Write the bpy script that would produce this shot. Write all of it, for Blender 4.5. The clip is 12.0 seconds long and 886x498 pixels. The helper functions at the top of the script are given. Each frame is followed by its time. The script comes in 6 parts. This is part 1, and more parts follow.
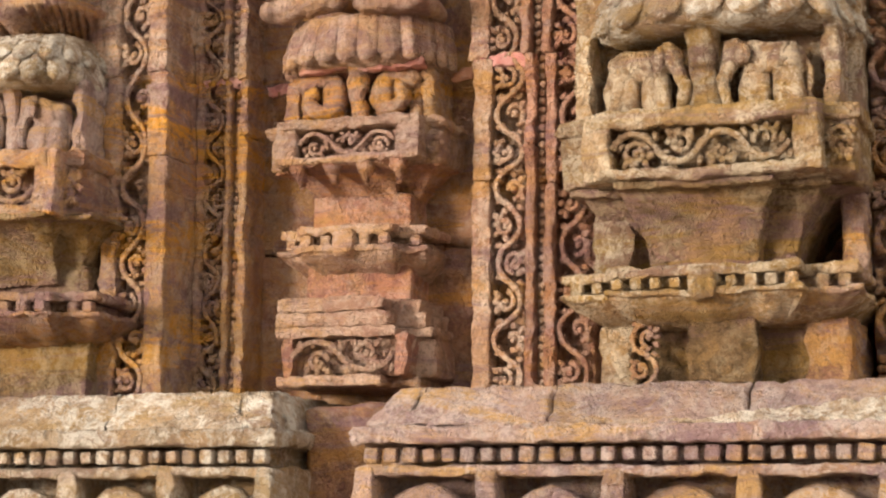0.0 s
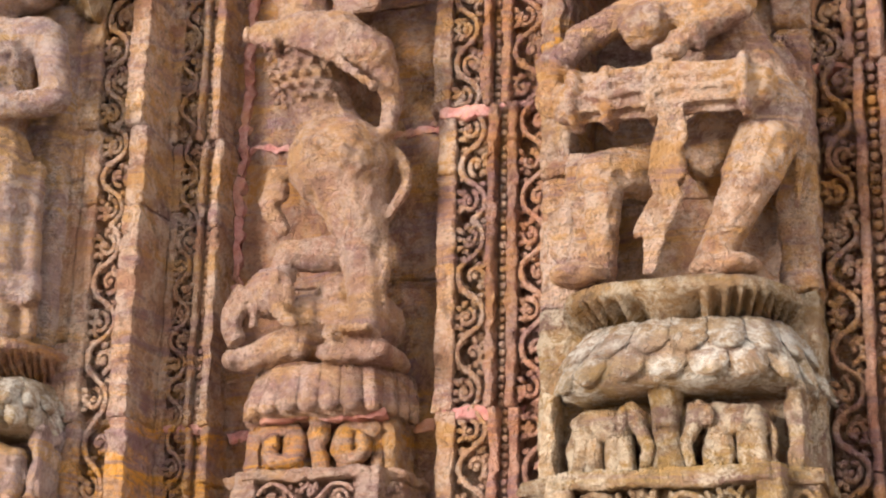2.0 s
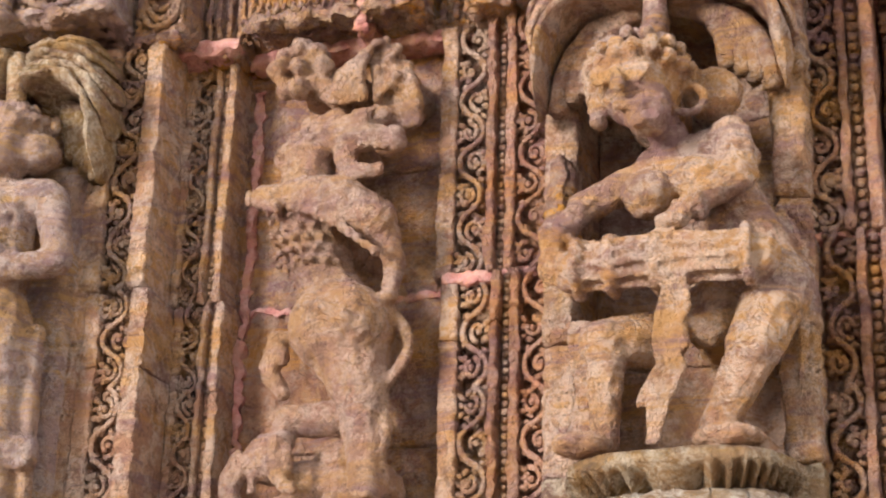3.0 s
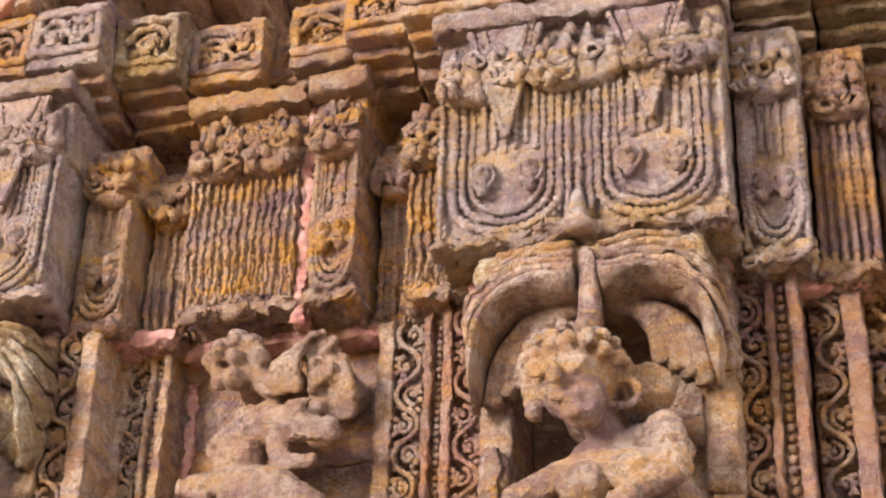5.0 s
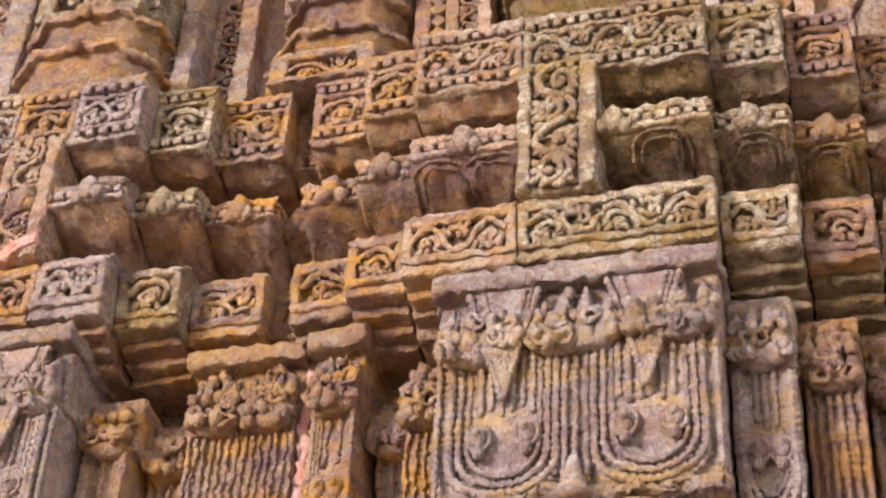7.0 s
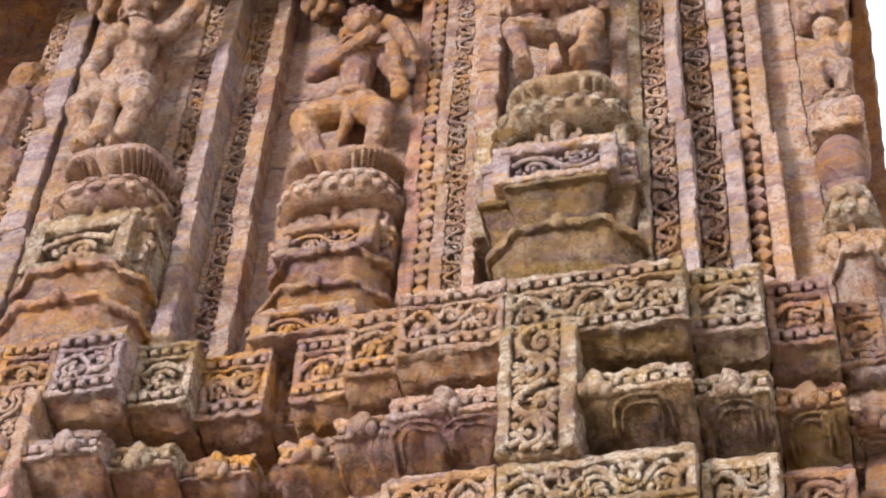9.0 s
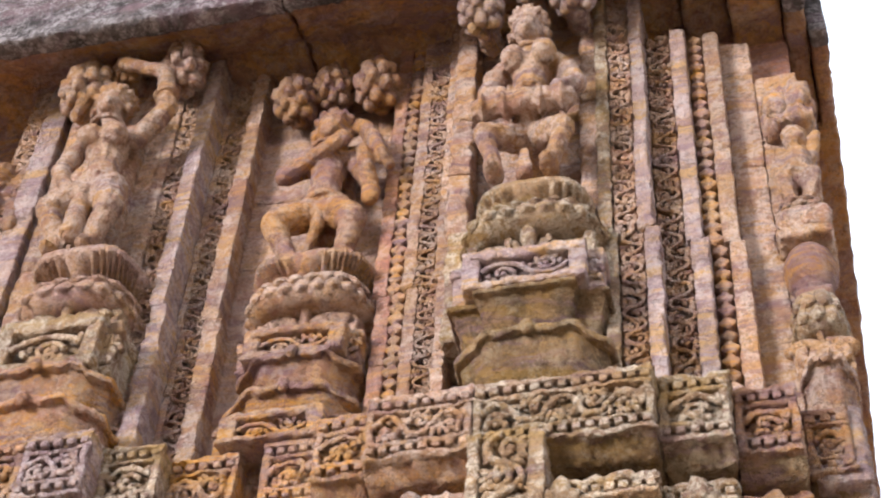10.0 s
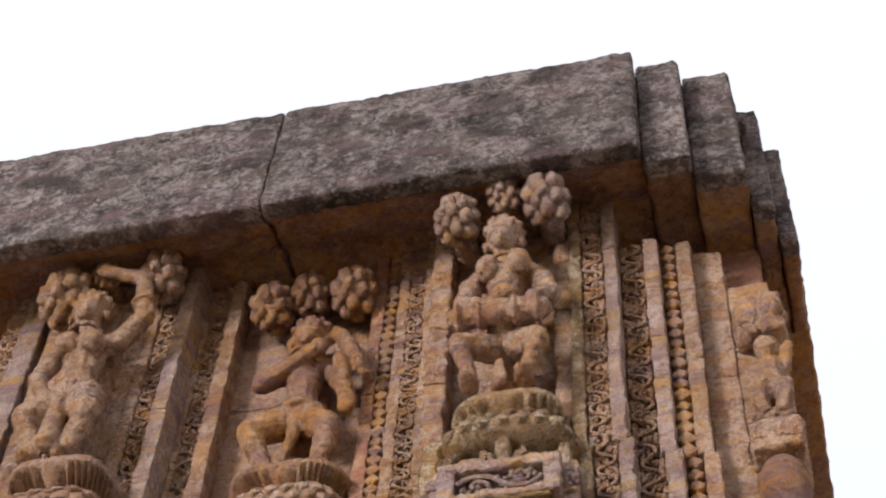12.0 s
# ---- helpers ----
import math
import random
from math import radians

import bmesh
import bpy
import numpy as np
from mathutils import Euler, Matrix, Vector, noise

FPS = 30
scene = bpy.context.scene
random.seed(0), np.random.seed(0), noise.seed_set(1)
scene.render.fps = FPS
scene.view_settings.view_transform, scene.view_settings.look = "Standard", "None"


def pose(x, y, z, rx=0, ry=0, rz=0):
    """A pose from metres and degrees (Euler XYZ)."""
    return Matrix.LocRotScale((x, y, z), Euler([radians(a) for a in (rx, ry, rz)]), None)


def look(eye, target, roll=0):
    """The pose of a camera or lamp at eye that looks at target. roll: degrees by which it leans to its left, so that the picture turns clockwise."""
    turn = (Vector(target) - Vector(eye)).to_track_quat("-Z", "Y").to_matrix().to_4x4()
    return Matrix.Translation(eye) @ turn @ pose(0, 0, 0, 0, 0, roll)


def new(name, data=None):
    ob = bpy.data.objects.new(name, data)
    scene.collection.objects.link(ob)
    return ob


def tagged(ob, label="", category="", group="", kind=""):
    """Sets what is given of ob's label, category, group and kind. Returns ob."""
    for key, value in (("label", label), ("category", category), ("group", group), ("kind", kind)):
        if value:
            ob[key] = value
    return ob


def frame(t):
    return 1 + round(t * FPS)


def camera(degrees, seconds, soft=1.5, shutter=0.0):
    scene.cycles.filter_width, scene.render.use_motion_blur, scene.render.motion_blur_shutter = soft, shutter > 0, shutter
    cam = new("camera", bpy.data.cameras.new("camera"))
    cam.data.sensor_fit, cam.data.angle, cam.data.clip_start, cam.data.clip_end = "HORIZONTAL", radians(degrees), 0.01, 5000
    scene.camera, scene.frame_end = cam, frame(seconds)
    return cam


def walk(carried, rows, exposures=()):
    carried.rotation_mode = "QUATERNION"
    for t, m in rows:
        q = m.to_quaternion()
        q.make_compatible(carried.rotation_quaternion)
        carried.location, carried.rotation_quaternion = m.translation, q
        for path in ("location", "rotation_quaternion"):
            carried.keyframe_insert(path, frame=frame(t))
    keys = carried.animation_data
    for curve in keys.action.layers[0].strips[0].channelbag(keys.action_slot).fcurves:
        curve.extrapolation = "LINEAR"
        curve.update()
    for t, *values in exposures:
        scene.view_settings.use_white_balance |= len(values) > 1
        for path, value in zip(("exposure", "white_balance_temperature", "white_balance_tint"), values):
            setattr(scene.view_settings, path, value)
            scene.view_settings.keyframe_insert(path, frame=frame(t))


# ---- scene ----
cam = camera(26.376, 12.0, 2.1)
EXPOSURES = [(0.0, 0.24, 7350, 10), (1.5, 0.48, 6700, 11), (3.0, 0.32, 6400, 11), (5.0, 0.44, 6230, 10), (6.5, 0.42, 6100, 9), (7.5, 0.37, 5880, 9), (9.5, 0.38, 5650, 10), (10.5, 0.32, 5700, 10), (11.0, 0.28, 5800, 10), (11.5, 0.1, 5950, 10), (12.0, -0.41, 6200, 11)]
PATH = [  # seconds, eye, yaw to the left, pitch, roll
    (0, 0.016, -5.011, 1.492, 19.65, 9.04, 0.54),
    (0.5, 0.007, -4.998, 1.518, 19.61, 10.66, 0.57),
    (1, 0.012, -4.988, 1.556, 19.04, 12.43, 0.41),
    (1.5, 0.023, -4.986, 1.579, 18.86, 15.72, 1.19),
    (2, 0.020, -4.985, 1.604, 18.79, 18.59, 1.38),
    (2.5, 0.013, -4.986, 1.633, 19.13, 20.99, 1.27),
    (3, 0.007, -4.977, 1.651, 18.88, 23.19, 1.86),
    (3.2, 0.006, -4.978, 1.653, 18.70, 23.96, 1.89),
    (4.8, -0.026, -4.945, 1.562, 17.04, 32.42, 1.94),
    (5, -0.036, -4.934, 1.544, 16.67, 33.32, 2.05),
    (5.5, -0.040, -4.944, 1.547, 17.12, 34.66, 2.93),
    (6, -0.031, -4.969, 1.554, 17.10, 36.67, 3.53),
    (6.5, -0.031, -4.978, 1.568, 17.33, 38.28, 3.91),
    (7, -0.034, -4.972, 1.569, 16.95, 40.80, 3.63),
    (7.5, -0.028, -4.989, 1.586, 17.34, 42.97, 4.20),
    (7.7, -0.016, -4.997, 1.602, 17.52, 43.77, 4.90),
    (9.3, -0.017, -4.978, 1.640, 16.84, 49.05, 4.65),
    (9.5, -0.019, -4.967, 1.644, 16.67, 49.65, 4.69),
    (10, 0.005, -4.994, 1.652, 16.25, 51.24, 4.58),
    (10.5, 0.036, -5.034, 1.651, 16.03, 52.65, 3.75),
    (11, 0.051, -5.073, 1.664, 16.21, 53.73, 3.33),
    (11.5, 0.053, -5.095, 1.673, 16.67, 55.15, 4.35),
    (12, 0.053, -5.115, 1.678, 15.99, 56.80, 4.42),
]


def aim(x, y, z, yaw, pitch, roll):
    a, b = radians(yaw), radians(pitch)
    eye = Vector((x, y, z))
    return look(eye, eye + Vector((-math.sin(a) * math.cos(b), math.cos(a) * math.cos(b), math.sin(b))), roll)


walk(cam, [(t, aim(*row)) for t, *row in PATH], EXPOSURES)

# ---- daylight: thin white overcast with a broad, veiled sun on the left ----
SUN_EL, SUN_AZ = 9, -38
world = bpy.data.worlds.new("overcast_sky")
scene.world = world
world.use_nodes = True
wn = world.node_tree.nodes
wl = world.node_tree.links
sky = wn.new("ShaderNodeTexSky")
sky.sky_type, sky.sun_disc = "NISHITA", False
sky.sun_elevation, sky.sun_rotation = radians(SUN_EL), radians(180 + SUN_AZ)
sky.air_density, sky.dust_density, sky.ozone_density = 1.0, 6.0, 1.0
back = wn["Background"]
coord = wn.new("ShaderNodeTexCoord")
height = wn.new("ShaderNodeSeparateXYZ")
wl.new(coord.outputs["Generated"], height.inputs[0])
veil = wn.new("ShaderNodeMapRange")          # thin bright cloud all over
veil.inputs["From Min"].default_value, veil.inputs["From Max"].default_value = 0.0, 1.0
veil.inputs["To Min"].default_value, veil.inputs["To Max"].default_value = 13.0, 17.0
wl.new(height.outputs["Z"], veil.inputs["Value"])
cloud = wn.new("ShaderNodeMix")
cloud.data_type, cloud.blend_type = "RGBA", "MULTIPLY"
cloud.inputs[0].default_value = 1.0
wl.new(veil.outputs[0], cloud.inputs[6])
cloud.inputs[7].default_value = (0.97, 0.985, 1.0, 1)
haze = wn.new("ShaderNodeMix")
haze.data_type = "RGBA"
haze.inputs[0].default_value = 0.85
wl.new(sky.outputs[0], haze.inputs[6])
wl.new(cloud.outputs[2], haze.inputs[7])
wl.new(haze.outputs[2], back.inputs[0])
back.inputs[1].default_value = 0.1
sun = new("sun", bpy.data.lights.new("sun", "SUN"))
sun.data.energy, sun.data.angle, sun.data.color = 5.0, radians(16), (1.0, 0.90, 0.79)
sa, se = radians(SUN_AZ), radians(SUN_EL)
sun.matrix_world = look((0, 0, 0), (-math.sin(sa) * math.cos(se), math.cos(sa) * math.cos(se), -math.sin(se)))


# ---- materials ----
def stone(name, tones, patch, patch_amount, lichen=(0.5, 0.46, 0.38), lichen_amount=0.35, bump=1.0, streak=0.3, soot=0.0, stain=0.5, gold=0.4):
    """Weathered carved sandstone: three mixed tones, mineral patches, pale lichen, rain streaks, pitted relief."""
    m = bpy.data.materials.new(name)
    m.use_nodes = True
    n, l = m.node_tree.nodes, m.node_tree.links
    bsdf = n["Principled BSDF"]
    bsdf.inputs["Roughness"].default_value = 0.93
    bsdf.inputs["Specular IOR Level"].default_value = 0.2
    geo = n.new("ShaderNodeNewGeometry")
    info = n.new("ShaderNodeObjectInfo")
    stretch = n.new("ShaderNodeVectorMath")
    stretch.operation = "MULTIPLY"
    stretch.inputs[1].default_value = (1.0, 1.0, 0.16)
    l.new(geo.outputs["Position"], stretch.inputs[0])

    def grain(scale, detail, rough=0.6, source=None, warp=0.0):
        t = n.new("ShaderNodeTexNoise")
        t.inputs["Scale"].default_value, t.inputs["Detail"].default_value = scale, detail
        t.inputs["Roughness"].default_value, t.inputs["Distortion"].default_value = rough, warp
        l.new(source or geo.outputs["Position"], t.inputs["Vector"])
        return t.outputs["Fac"]

    def ramp(value, a, b):
        r = n.new("ShaderNodeMapRange")
        r.inputs["From Min"].default_value, r.inputs["From Max"].default_value = a, b
        l.new(value, r.inputs["Value"])
        return r.outputs["Result"]

    def mix(a, b, factor, how="MIX", scale=1.0):
        x = n.new("ShaderNodeMix")
        x.data_type, x.blend_type = "RGBA", how
        if scale != 1.0:
            s = n.new("ShaderNodeMath")
            s.operation = "MULTIPLY"
            s.inputs[1].default_value = scale
            l.new(factor, s.inputs[0])
            factor = s.outputs[0]
        l.new(factor, x.inputs[0])
        for socket, value in ((x.inputs[6], a), (x.inputs[7], b)):
            if isinstance(value, tuple):
                socket.default_value = (*value, 1)
            else:
                l.new(value, socket)
        return x.outputs[2]

    bed = n.new("ShaderNodeMapping")              # the tilted bedding of the stone
    bed.inputs["Rotation"].default_value = (0.1, radians(9), 0.2)
    bed.inputs["Scale"].default_value = (0.55, 0.55, 3.2)
    l.new(geo.outputs["Position"], bed.inputs["Vector"])

    def both(a, b):
        x = n.new("ShaderNodeMath")
        x.operation = "MULTIPLY"
        l.new(a, x.inputs[0])
        l.new(b, x.inputs[1])
        return x.outputs[0]

    base = mix(tones[0], tones[1], ramp(grain(3.1, 7, 0.7, None, 0.8), 0.45, 0.55))
    base = mix(base, tones[2], ramp(grain(7.0, 9, 0.78, None, 0.5), 0.49, 0.56))
    base = mix(base, patch, ramp(grain(2.3, 10, 0.74, bed.outputs[0], 0.9), 0.49, 0.56), scale=patch_amount)
    base = mix(base, (0.30, 0.18, 0.215), ramp(grain(2.2, 10, 0.76, bed.outputs[0], 1.1), 0.50, 0.57), scale=stain)
    base = mix(base, (0.70, 0.41, 0.16), both(ramp(grain(7.5, 10, 0.8, None, 0.8), 0.49, 0.55), ramp(grain(1.9, 5, 0.55), 0.38, 0.54)), scale=gold)
    base = mix(base, tuple(c * 0.42 for c in tones[1]), ramp(grain(16.0, 9, 0.8, None, 0.4), 0.53, 0.61), scale=0.65)
    growth = both(ramp(grain(21.0, 10, 0.8, None, 0.6), 0.45, 0.54), ramp(grain(4.6, 8, 0.75), 0.45, 0.54))
    base = mix(base, lichen, growth, scale=lichen_amount)
    base = mix(base, tuple(c * 0.3 for c in tones[0]), ramp(grain(9.0, 4, 0.6, stretch.outputs[0]), 0.52, 0.72), scale=streak)
    base = mix(base, (0.05, 0.045, 0.04), ramp(grain(3.2, 6, 0.7, None, 0.8), 0.48, 0.62), scale=soot)
    tone = n.new("ShaderNodeHueSaturation")
    value = n.new("ShaderNodeMapRange")
    value.inputs["To Min"].default_value, value.inputs["To Max"].default_value = 0.86, 1.16
    l.new(info.outputs["Random"], value.inputs["Value"])
    l.new(value.outputs[0], tone.inputs["Value"])
    l.new(base, tone.inputs["Color"])
    spots = n.new("ShaderNodeTexVoronoi")
    spots.inputs["Scale"].default_value = 34.0
    l.new(geo.outputs["Position"], spots.inputs["Vector"])
    crust = n.new("ShaderNodeMath")
    crust.operation = "MULTIPLY"
    l.new(ramp(spots.outputs["Distance"], 0.42, 0.2), crust.inputs[0])
    l.new(ramp(grain(5.5, 5, 0.65), 0.5, 0.6), crust.inputs[1])
    crusted = mix(tone.outputs[0], lichen, crust.outputs[0], scale=lichen_amount * 0.5)
    speck = mix(crusted, tuple(c * 0.35 for c in tones[1]), both(ramp(grain(85.0, 6, 0.72), 0.52, 0.64), ramp(grain(7.0, 5, 0.6), 0.42, 0.6)), scale=0.6)
    l.new(speck, bsdf.inputs["Base Color"])
    add = n.new("ShaderNodeMath")
    add.operation = "MULTIPLY_ADD"
    add.inputs[1].default_value = 2.0
    l.new(grain(22.0, 9, 0.74), add.inputs[0])
    coarse = n.new("ShaderNodeMath")
    coarse.operation = "MULTIPLY_ADD"
    coarse.inputs[1].default_value = 2.2
    l.new(grain(8.0, 5, 0.6), coarse.inputs[0])
    l.new(grain(140.0, 4, 0.6), coarse.inputs[2])
    l.new(coarse.outputs[0], add.inputs[2])
    b = n.new("ShaderNodeBump")
    b.inputs["Strength"].default_value, b.inputs["Distance"].default_value = bump, 0.034
    l.new(add.outputs[0], b.inputs["Height"])
    l.new(b.outputs[0], bsdf.inputs["Normal"])
    return m


RED = stone("red_sandstone", ((0.57, 0.26, 0.175), (0.64, 0.335, 0.235), (0.42, 0.19, 0.15)), (0.66, 0.30, 0.09), 0.55, (0.75, 0.52, 0.44), 0.5, stain=0.65, gold=0.4)
ROSE = stone("rose_sandstone", ((0.60, 0.36, 0.26), (0.52, 0.29, 0.22), (0.68, 0.46, 0.36)), (0.66, 0.36, 0.12), 0.5, (0.80, 0.61, 0.52), 0.5, stain=0.55, gold=0.4)
TAN = stone("tan_sandstone", ((0.62, 0.36, 0.23), (0.50, 0.26, 0.18), (0.74, 0.50, 0.36)), (0.70, 0.36, 0.09), 0.6, (0.84, 0.67, 0.57), 0.6, stain=0.7, gold=0.35)
BUFF = stone("lichened_buff_sandstone", ((0.51, 0.32, 0.18), (0.58, 0.40, 0.255), (0.31, 0.185, 0.11)), (0.48, 0.29, 0.07), 0.6, (0.86, 0.73, 0.57), 0.75, stain=0.5, gold=0.45)
PALE = stone("pale_lichened_sandstone", ((0.58, 0.43, 0.30), (0.68, 0.54, 0.41), (0.42, 0.28, 0.18)), (0.46, 0.29, 0.09), 0.5, (0.90, 0.83, 0.75), 0.95, stain=0.35, gold=0.3)
OCHRE = stone("ochre_stained_sandstone", ((0.64, 0.34, 0.16), (0.54, 0.28, 0.20), (0.50, 0.31, 0.25)), (0.82, 0.38, 0.05), 0.9, (0.78, 0.60, 0.48), 0.45, stain=0.8, gold=0.6)
MAUVE = stone("grey_mauve_sandstone", ((0.53, 0.36, 0.33), (0.60, 0.41, 0.345), (0.43, 0.295, 0.30)), (0.72, 0.42, 0.13), 0.7, (0.80, 0.68, 0.65), 0.55, stain=0.65, gold=0.35)
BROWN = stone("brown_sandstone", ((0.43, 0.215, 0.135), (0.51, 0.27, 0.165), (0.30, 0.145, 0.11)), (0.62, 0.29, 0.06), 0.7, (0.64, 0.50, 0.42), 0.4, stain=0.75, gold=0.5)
# dark olive: algae stain together with shade put into the colour
MOSS_SHADE = stone("algae_and_shade_sandstone", ((0.26, 0.16, 0.085), (0.33, 0.205, 0.11), (0.18, 0.115, 0.062)), (0.42, 0.24, 0.05), 0.6, (0.60, 0.47, 0.31), 0.45, streak=0.6, stain=0.6, gold=0.35)
GREY = stone("sooty_grey_stone", ((0.12, 0.099, 0.097), (0.20, 0.166, 0.16), (0.064, 0.052, 0.05)), (0.34, 0.25, 0.22), 0.4, (0.60, 0.53, 0.53), 0.75, 1.0, 0.4, 0.55, 0.5, 0.0)
MORTAR = stone("pink_lime_mortar", ((0.52, 0.21, 0.20), (0.46, 0.18, 0.16), (0.58, 0.30, 0.28)), (0.5, 0.3, 0.2), 0.3, (0.6, 0.45, 0.42), 0.3, 0.5, 0.2, 0.0, 0.1)
EARTH = stone("dry_earth", ((0.46, 0.36, 0.27), (0.52, 0.41, 0.31), (0.39, 0.30, 0.22)), (0.26, 0.24, 0.12), 0.3, (0.3, 0.25, 0.18), 0.2, 0.4, 0.0, 0.0, 0.0)

# ---- mesh tools ----
def field(p, scale, seed):
    """Smooth noise vectors for rows of points."""
    q = p * scale + seed * 17.31
    i = np.floor(q)
    f = q - i
    f = f * f * (3 - 2 * f)
    total = np.zeros_like(p)
    for a in (0, 1):
        for b in (0, 1):
            for c in (0, 1):
                corner = (i + (a, b, c)) @ np.array([127.1, 311.7, 74.7])
                w = (f[:, 0] if a else 1 - f[:, 0]) * (f[:, 1] if b else 1 - f[:, 1]) * (f[:, 2] if c else 1 - f[:, 2])
                for k in range(3):
                    h = np.sin(corner + 53.7 * k) * 43758.5453
                    total[:, k] += w * (2 * (h - np.floor(h)) - 1)
    return total


FINE = 0.5      # how finely blocks are cut for wear


class Shape:
    """Collects points and faces of one part, in world metres."""

    def __init__(self):
        self.v, self.f, self.n = [], [], 0

    def add(self, points, faces):
        points = np.asarray(points, float).reshape(-1, 3)
        self.f += [tuple(k + self.n for k in face) for face in faces]
        self.v.append(points)
        self.n += len(points)
        return self

    def block(self, x0, x1, y0, y1, z0, z1, r=0.012, step=0.06, warp=None):
        """A worn block with rounded edges; warp bends its points."""
        lo, hi = np.array([x0, y0, z0], float), np.array([x1, y1, z1], float)
        step = step * FINE
        r = min(r, 0.42 * (hi - lo).min())
        axes = []
        for k in range(3):
            size = hi[k] - lo[k]
            inner = np.linspace(r, size - r, max(1, int((size - 2 * r) / step)) + 1)
            axes.append(lo[k] + np.concatenate([[0, 0.3 * r], inner, [size - 0.3 * r, size]]))
        for k in range(3):
            i, j = (k + 1) % 3, (k + 2) % 3
            a, b = axes[i], axes[j]
            ga, gb = np.meshgrid(a, b, indexing="ij")
            na, nb = len(a), len(b)
            quads = [(u * nb + w, (u + 1) * nb + w, (u + 1) * nb + w + 1, u * nb + w + 1) for u in range(na - 1) for w in range(nb - 1)]
            for side in (lo, hi):
                p = np.zeros((na * nb, 3))
                p[:, i], p[:, j], p[:, k] = ga.ravel(), gb.ravel(), side[k]
                q = np.clip(p, lo + r, hi - r)
                d = p - q
                p = q + d / np.maximum(np.linalg.norm(d, axis=1, keepdims=True), 1e-9) * r
                if warp:
                    p = warp(p)
                self.add(p, quads if side is hi else [f[::-1] for f in quads])
        return self

    def tube(self, points, radii, sides=6, out=(0, -1, 0), flat=1.0):
        p = np.asarray(points, float)
        radii = np.broadcast_to(np.asarray(radii, float), (len(p),))
        t = np.gradient(p, axis=0)
        t /= np.maximum(np.linalg.norm(t, axis=1, keepdims=True), 1e-9)
        a = np.cross(t, np.asarray(out, float))
        weak = np.linalg.norm(a, axis=1) < 0.15
        a[weak] = np.cross(t[weak], (0.3, 0, 1.0))
        a /= np.maximum(np.linalg.norm(a, axis=1, keepdims=True), 1e-9)
        b = np.cross(a, t)
        w = np.arange(sides) * 2 * np.pi / sides
        ring = p[:, None] + radii[:, None, None] * (np.cos(w)[None, :, None] * a[:, None] + flat * np.sin(w)[None, :, None] * b[:, None])
        faces = [(i * sides + k, i * sides + (k + 1) % sides, (i + 1) * sides + (k + 1) % sides, (i + 1) * sides + k) for i in range(len(p) - 1) for k in range(sides)]
        faces += [tuple(range(sides))[::-1], tuple((len(p) - 1) * sides + k for k in range(sides))]
        return self.add(ring.reshape(-1, 3), faces)

    def blob(self, c, r, seg=8, rings=5, turn=None):
        r = np.broadcast_to(np.asarray(r, float), (3,))
        u = np.linspace(0, np.pi, rings + 1)[1:-1]
        w = np.arange(seg) * 2 * np.pi / seg
        p = [(0, 0, 1)] + [(math.sin(a) * math.cos(b), math.sin(a) * math.sin(b), math.cos(a)) for a in u for b in w] + [(0, 0, -1)]
        p = np.array(p) * r
        if turn is not None:
            p = p @ np.array(turn).T
        faces = [(0, 1 + k, 1 + (k + 1) % seg) for k in range(seg)]
        for i in range(rings - 2):
            faces += [(1 + i * seg + k, 1 + (i + 1) * seg + k, 1 + (i + 1) * seg + (k + 1) % seg, 1 + i * seg + (k + 1) % seg) for k in range(seg)]
        last, end = 1 + (rings - 2) * seg, 1 + (rings - 1) * seg
        faces += [(last + k, end, last + (k + 1) % seg) for k in range(seg)]
        return self.add(p + np.asarray(c, float), faces)

    def limb(self, a, b, ra, rb, seg=10):
        """A tapered limb with round ends."""
        a, b = np.asarray(a, float), np.asarray(b, float)
        self.tube([a, a * 0.67 + b * 0.33, a * 0.33 + b * 0.67, b], np.interp([0, 0.33, 0.67, 1], [0, 1], [ra, rb]), seg, (0.11, -1, 0.07))
        self.blob(a, ra, seg, 6)
        return self.blob(b, rb, seg, 6)

    def mesh(self, name, base, wear):
        v = np.concatenate(self.v)
        key, first, back_to = np.unique(np.round(v, 4), axis=0, return_index=True, return_inverse=True)
        v = v[first]
        back_to = back_to.ravel()
        if wear:
            wear = 1.3 * wear
            chips = np.clip(field(v, 26.0, 3)[:, :1] - 0.35, 0, 1)
            v = v + 0.5 * wear * field(v, 9.0, 1) + 0.7 * wear * field(v, 37.0, 2) + 0.55 * wear * field(v, 90.0, 4)
            v[:, 1:2] += 1.6 * wear * chips
        faces = []
        for f in self.f:
            g = [int(back_to[k]) for k in f]
            g = [k for n, k in enumerate(g) if k != g[n - 1]]
            if len(set(g)) > 2:
                faces.append(g)
        data = bpy.data.meshes.new(name)
        data.from_pydata((v - np.asarray(base)).tolist(), [], faces)
        data.polygons.foreach_set("use_smooth", [True] * len(data.polygons))
        data.update()
        return data


def thing(name, base, label, category, group="", kind=""):
    ob = new(name)
    ob.empty_display_size = 0.1
    ob.location = base
    return tagged(ob, label, category, group, kind)


def root_of(ob):
    while ob.parent:
        ob = ob.parent
    return ob


def part(name, shape, material, parent, label="", wear=0.007, kind=""):
    data = shape.mesh(name, root_of(parent).location, wear)
    data.materials.append(material)
    ob = new(name, data)
    ob.parent = parent
    return tagged(ob, label, kind=kind)


def setting(name, shape, material, label, category, wear=0.008):
    data = shape.mesh(name, (0, 0, 0), wear)
    data.materials.append(material)
    return tagged(new(name, data), label, category, kind="structure")


def upright(x, z, y):
    """Lays out a carving that climbs: along, across, outward."""
    return lambda a, b, d: np.stack([x + b, y - d, z + a], -1)


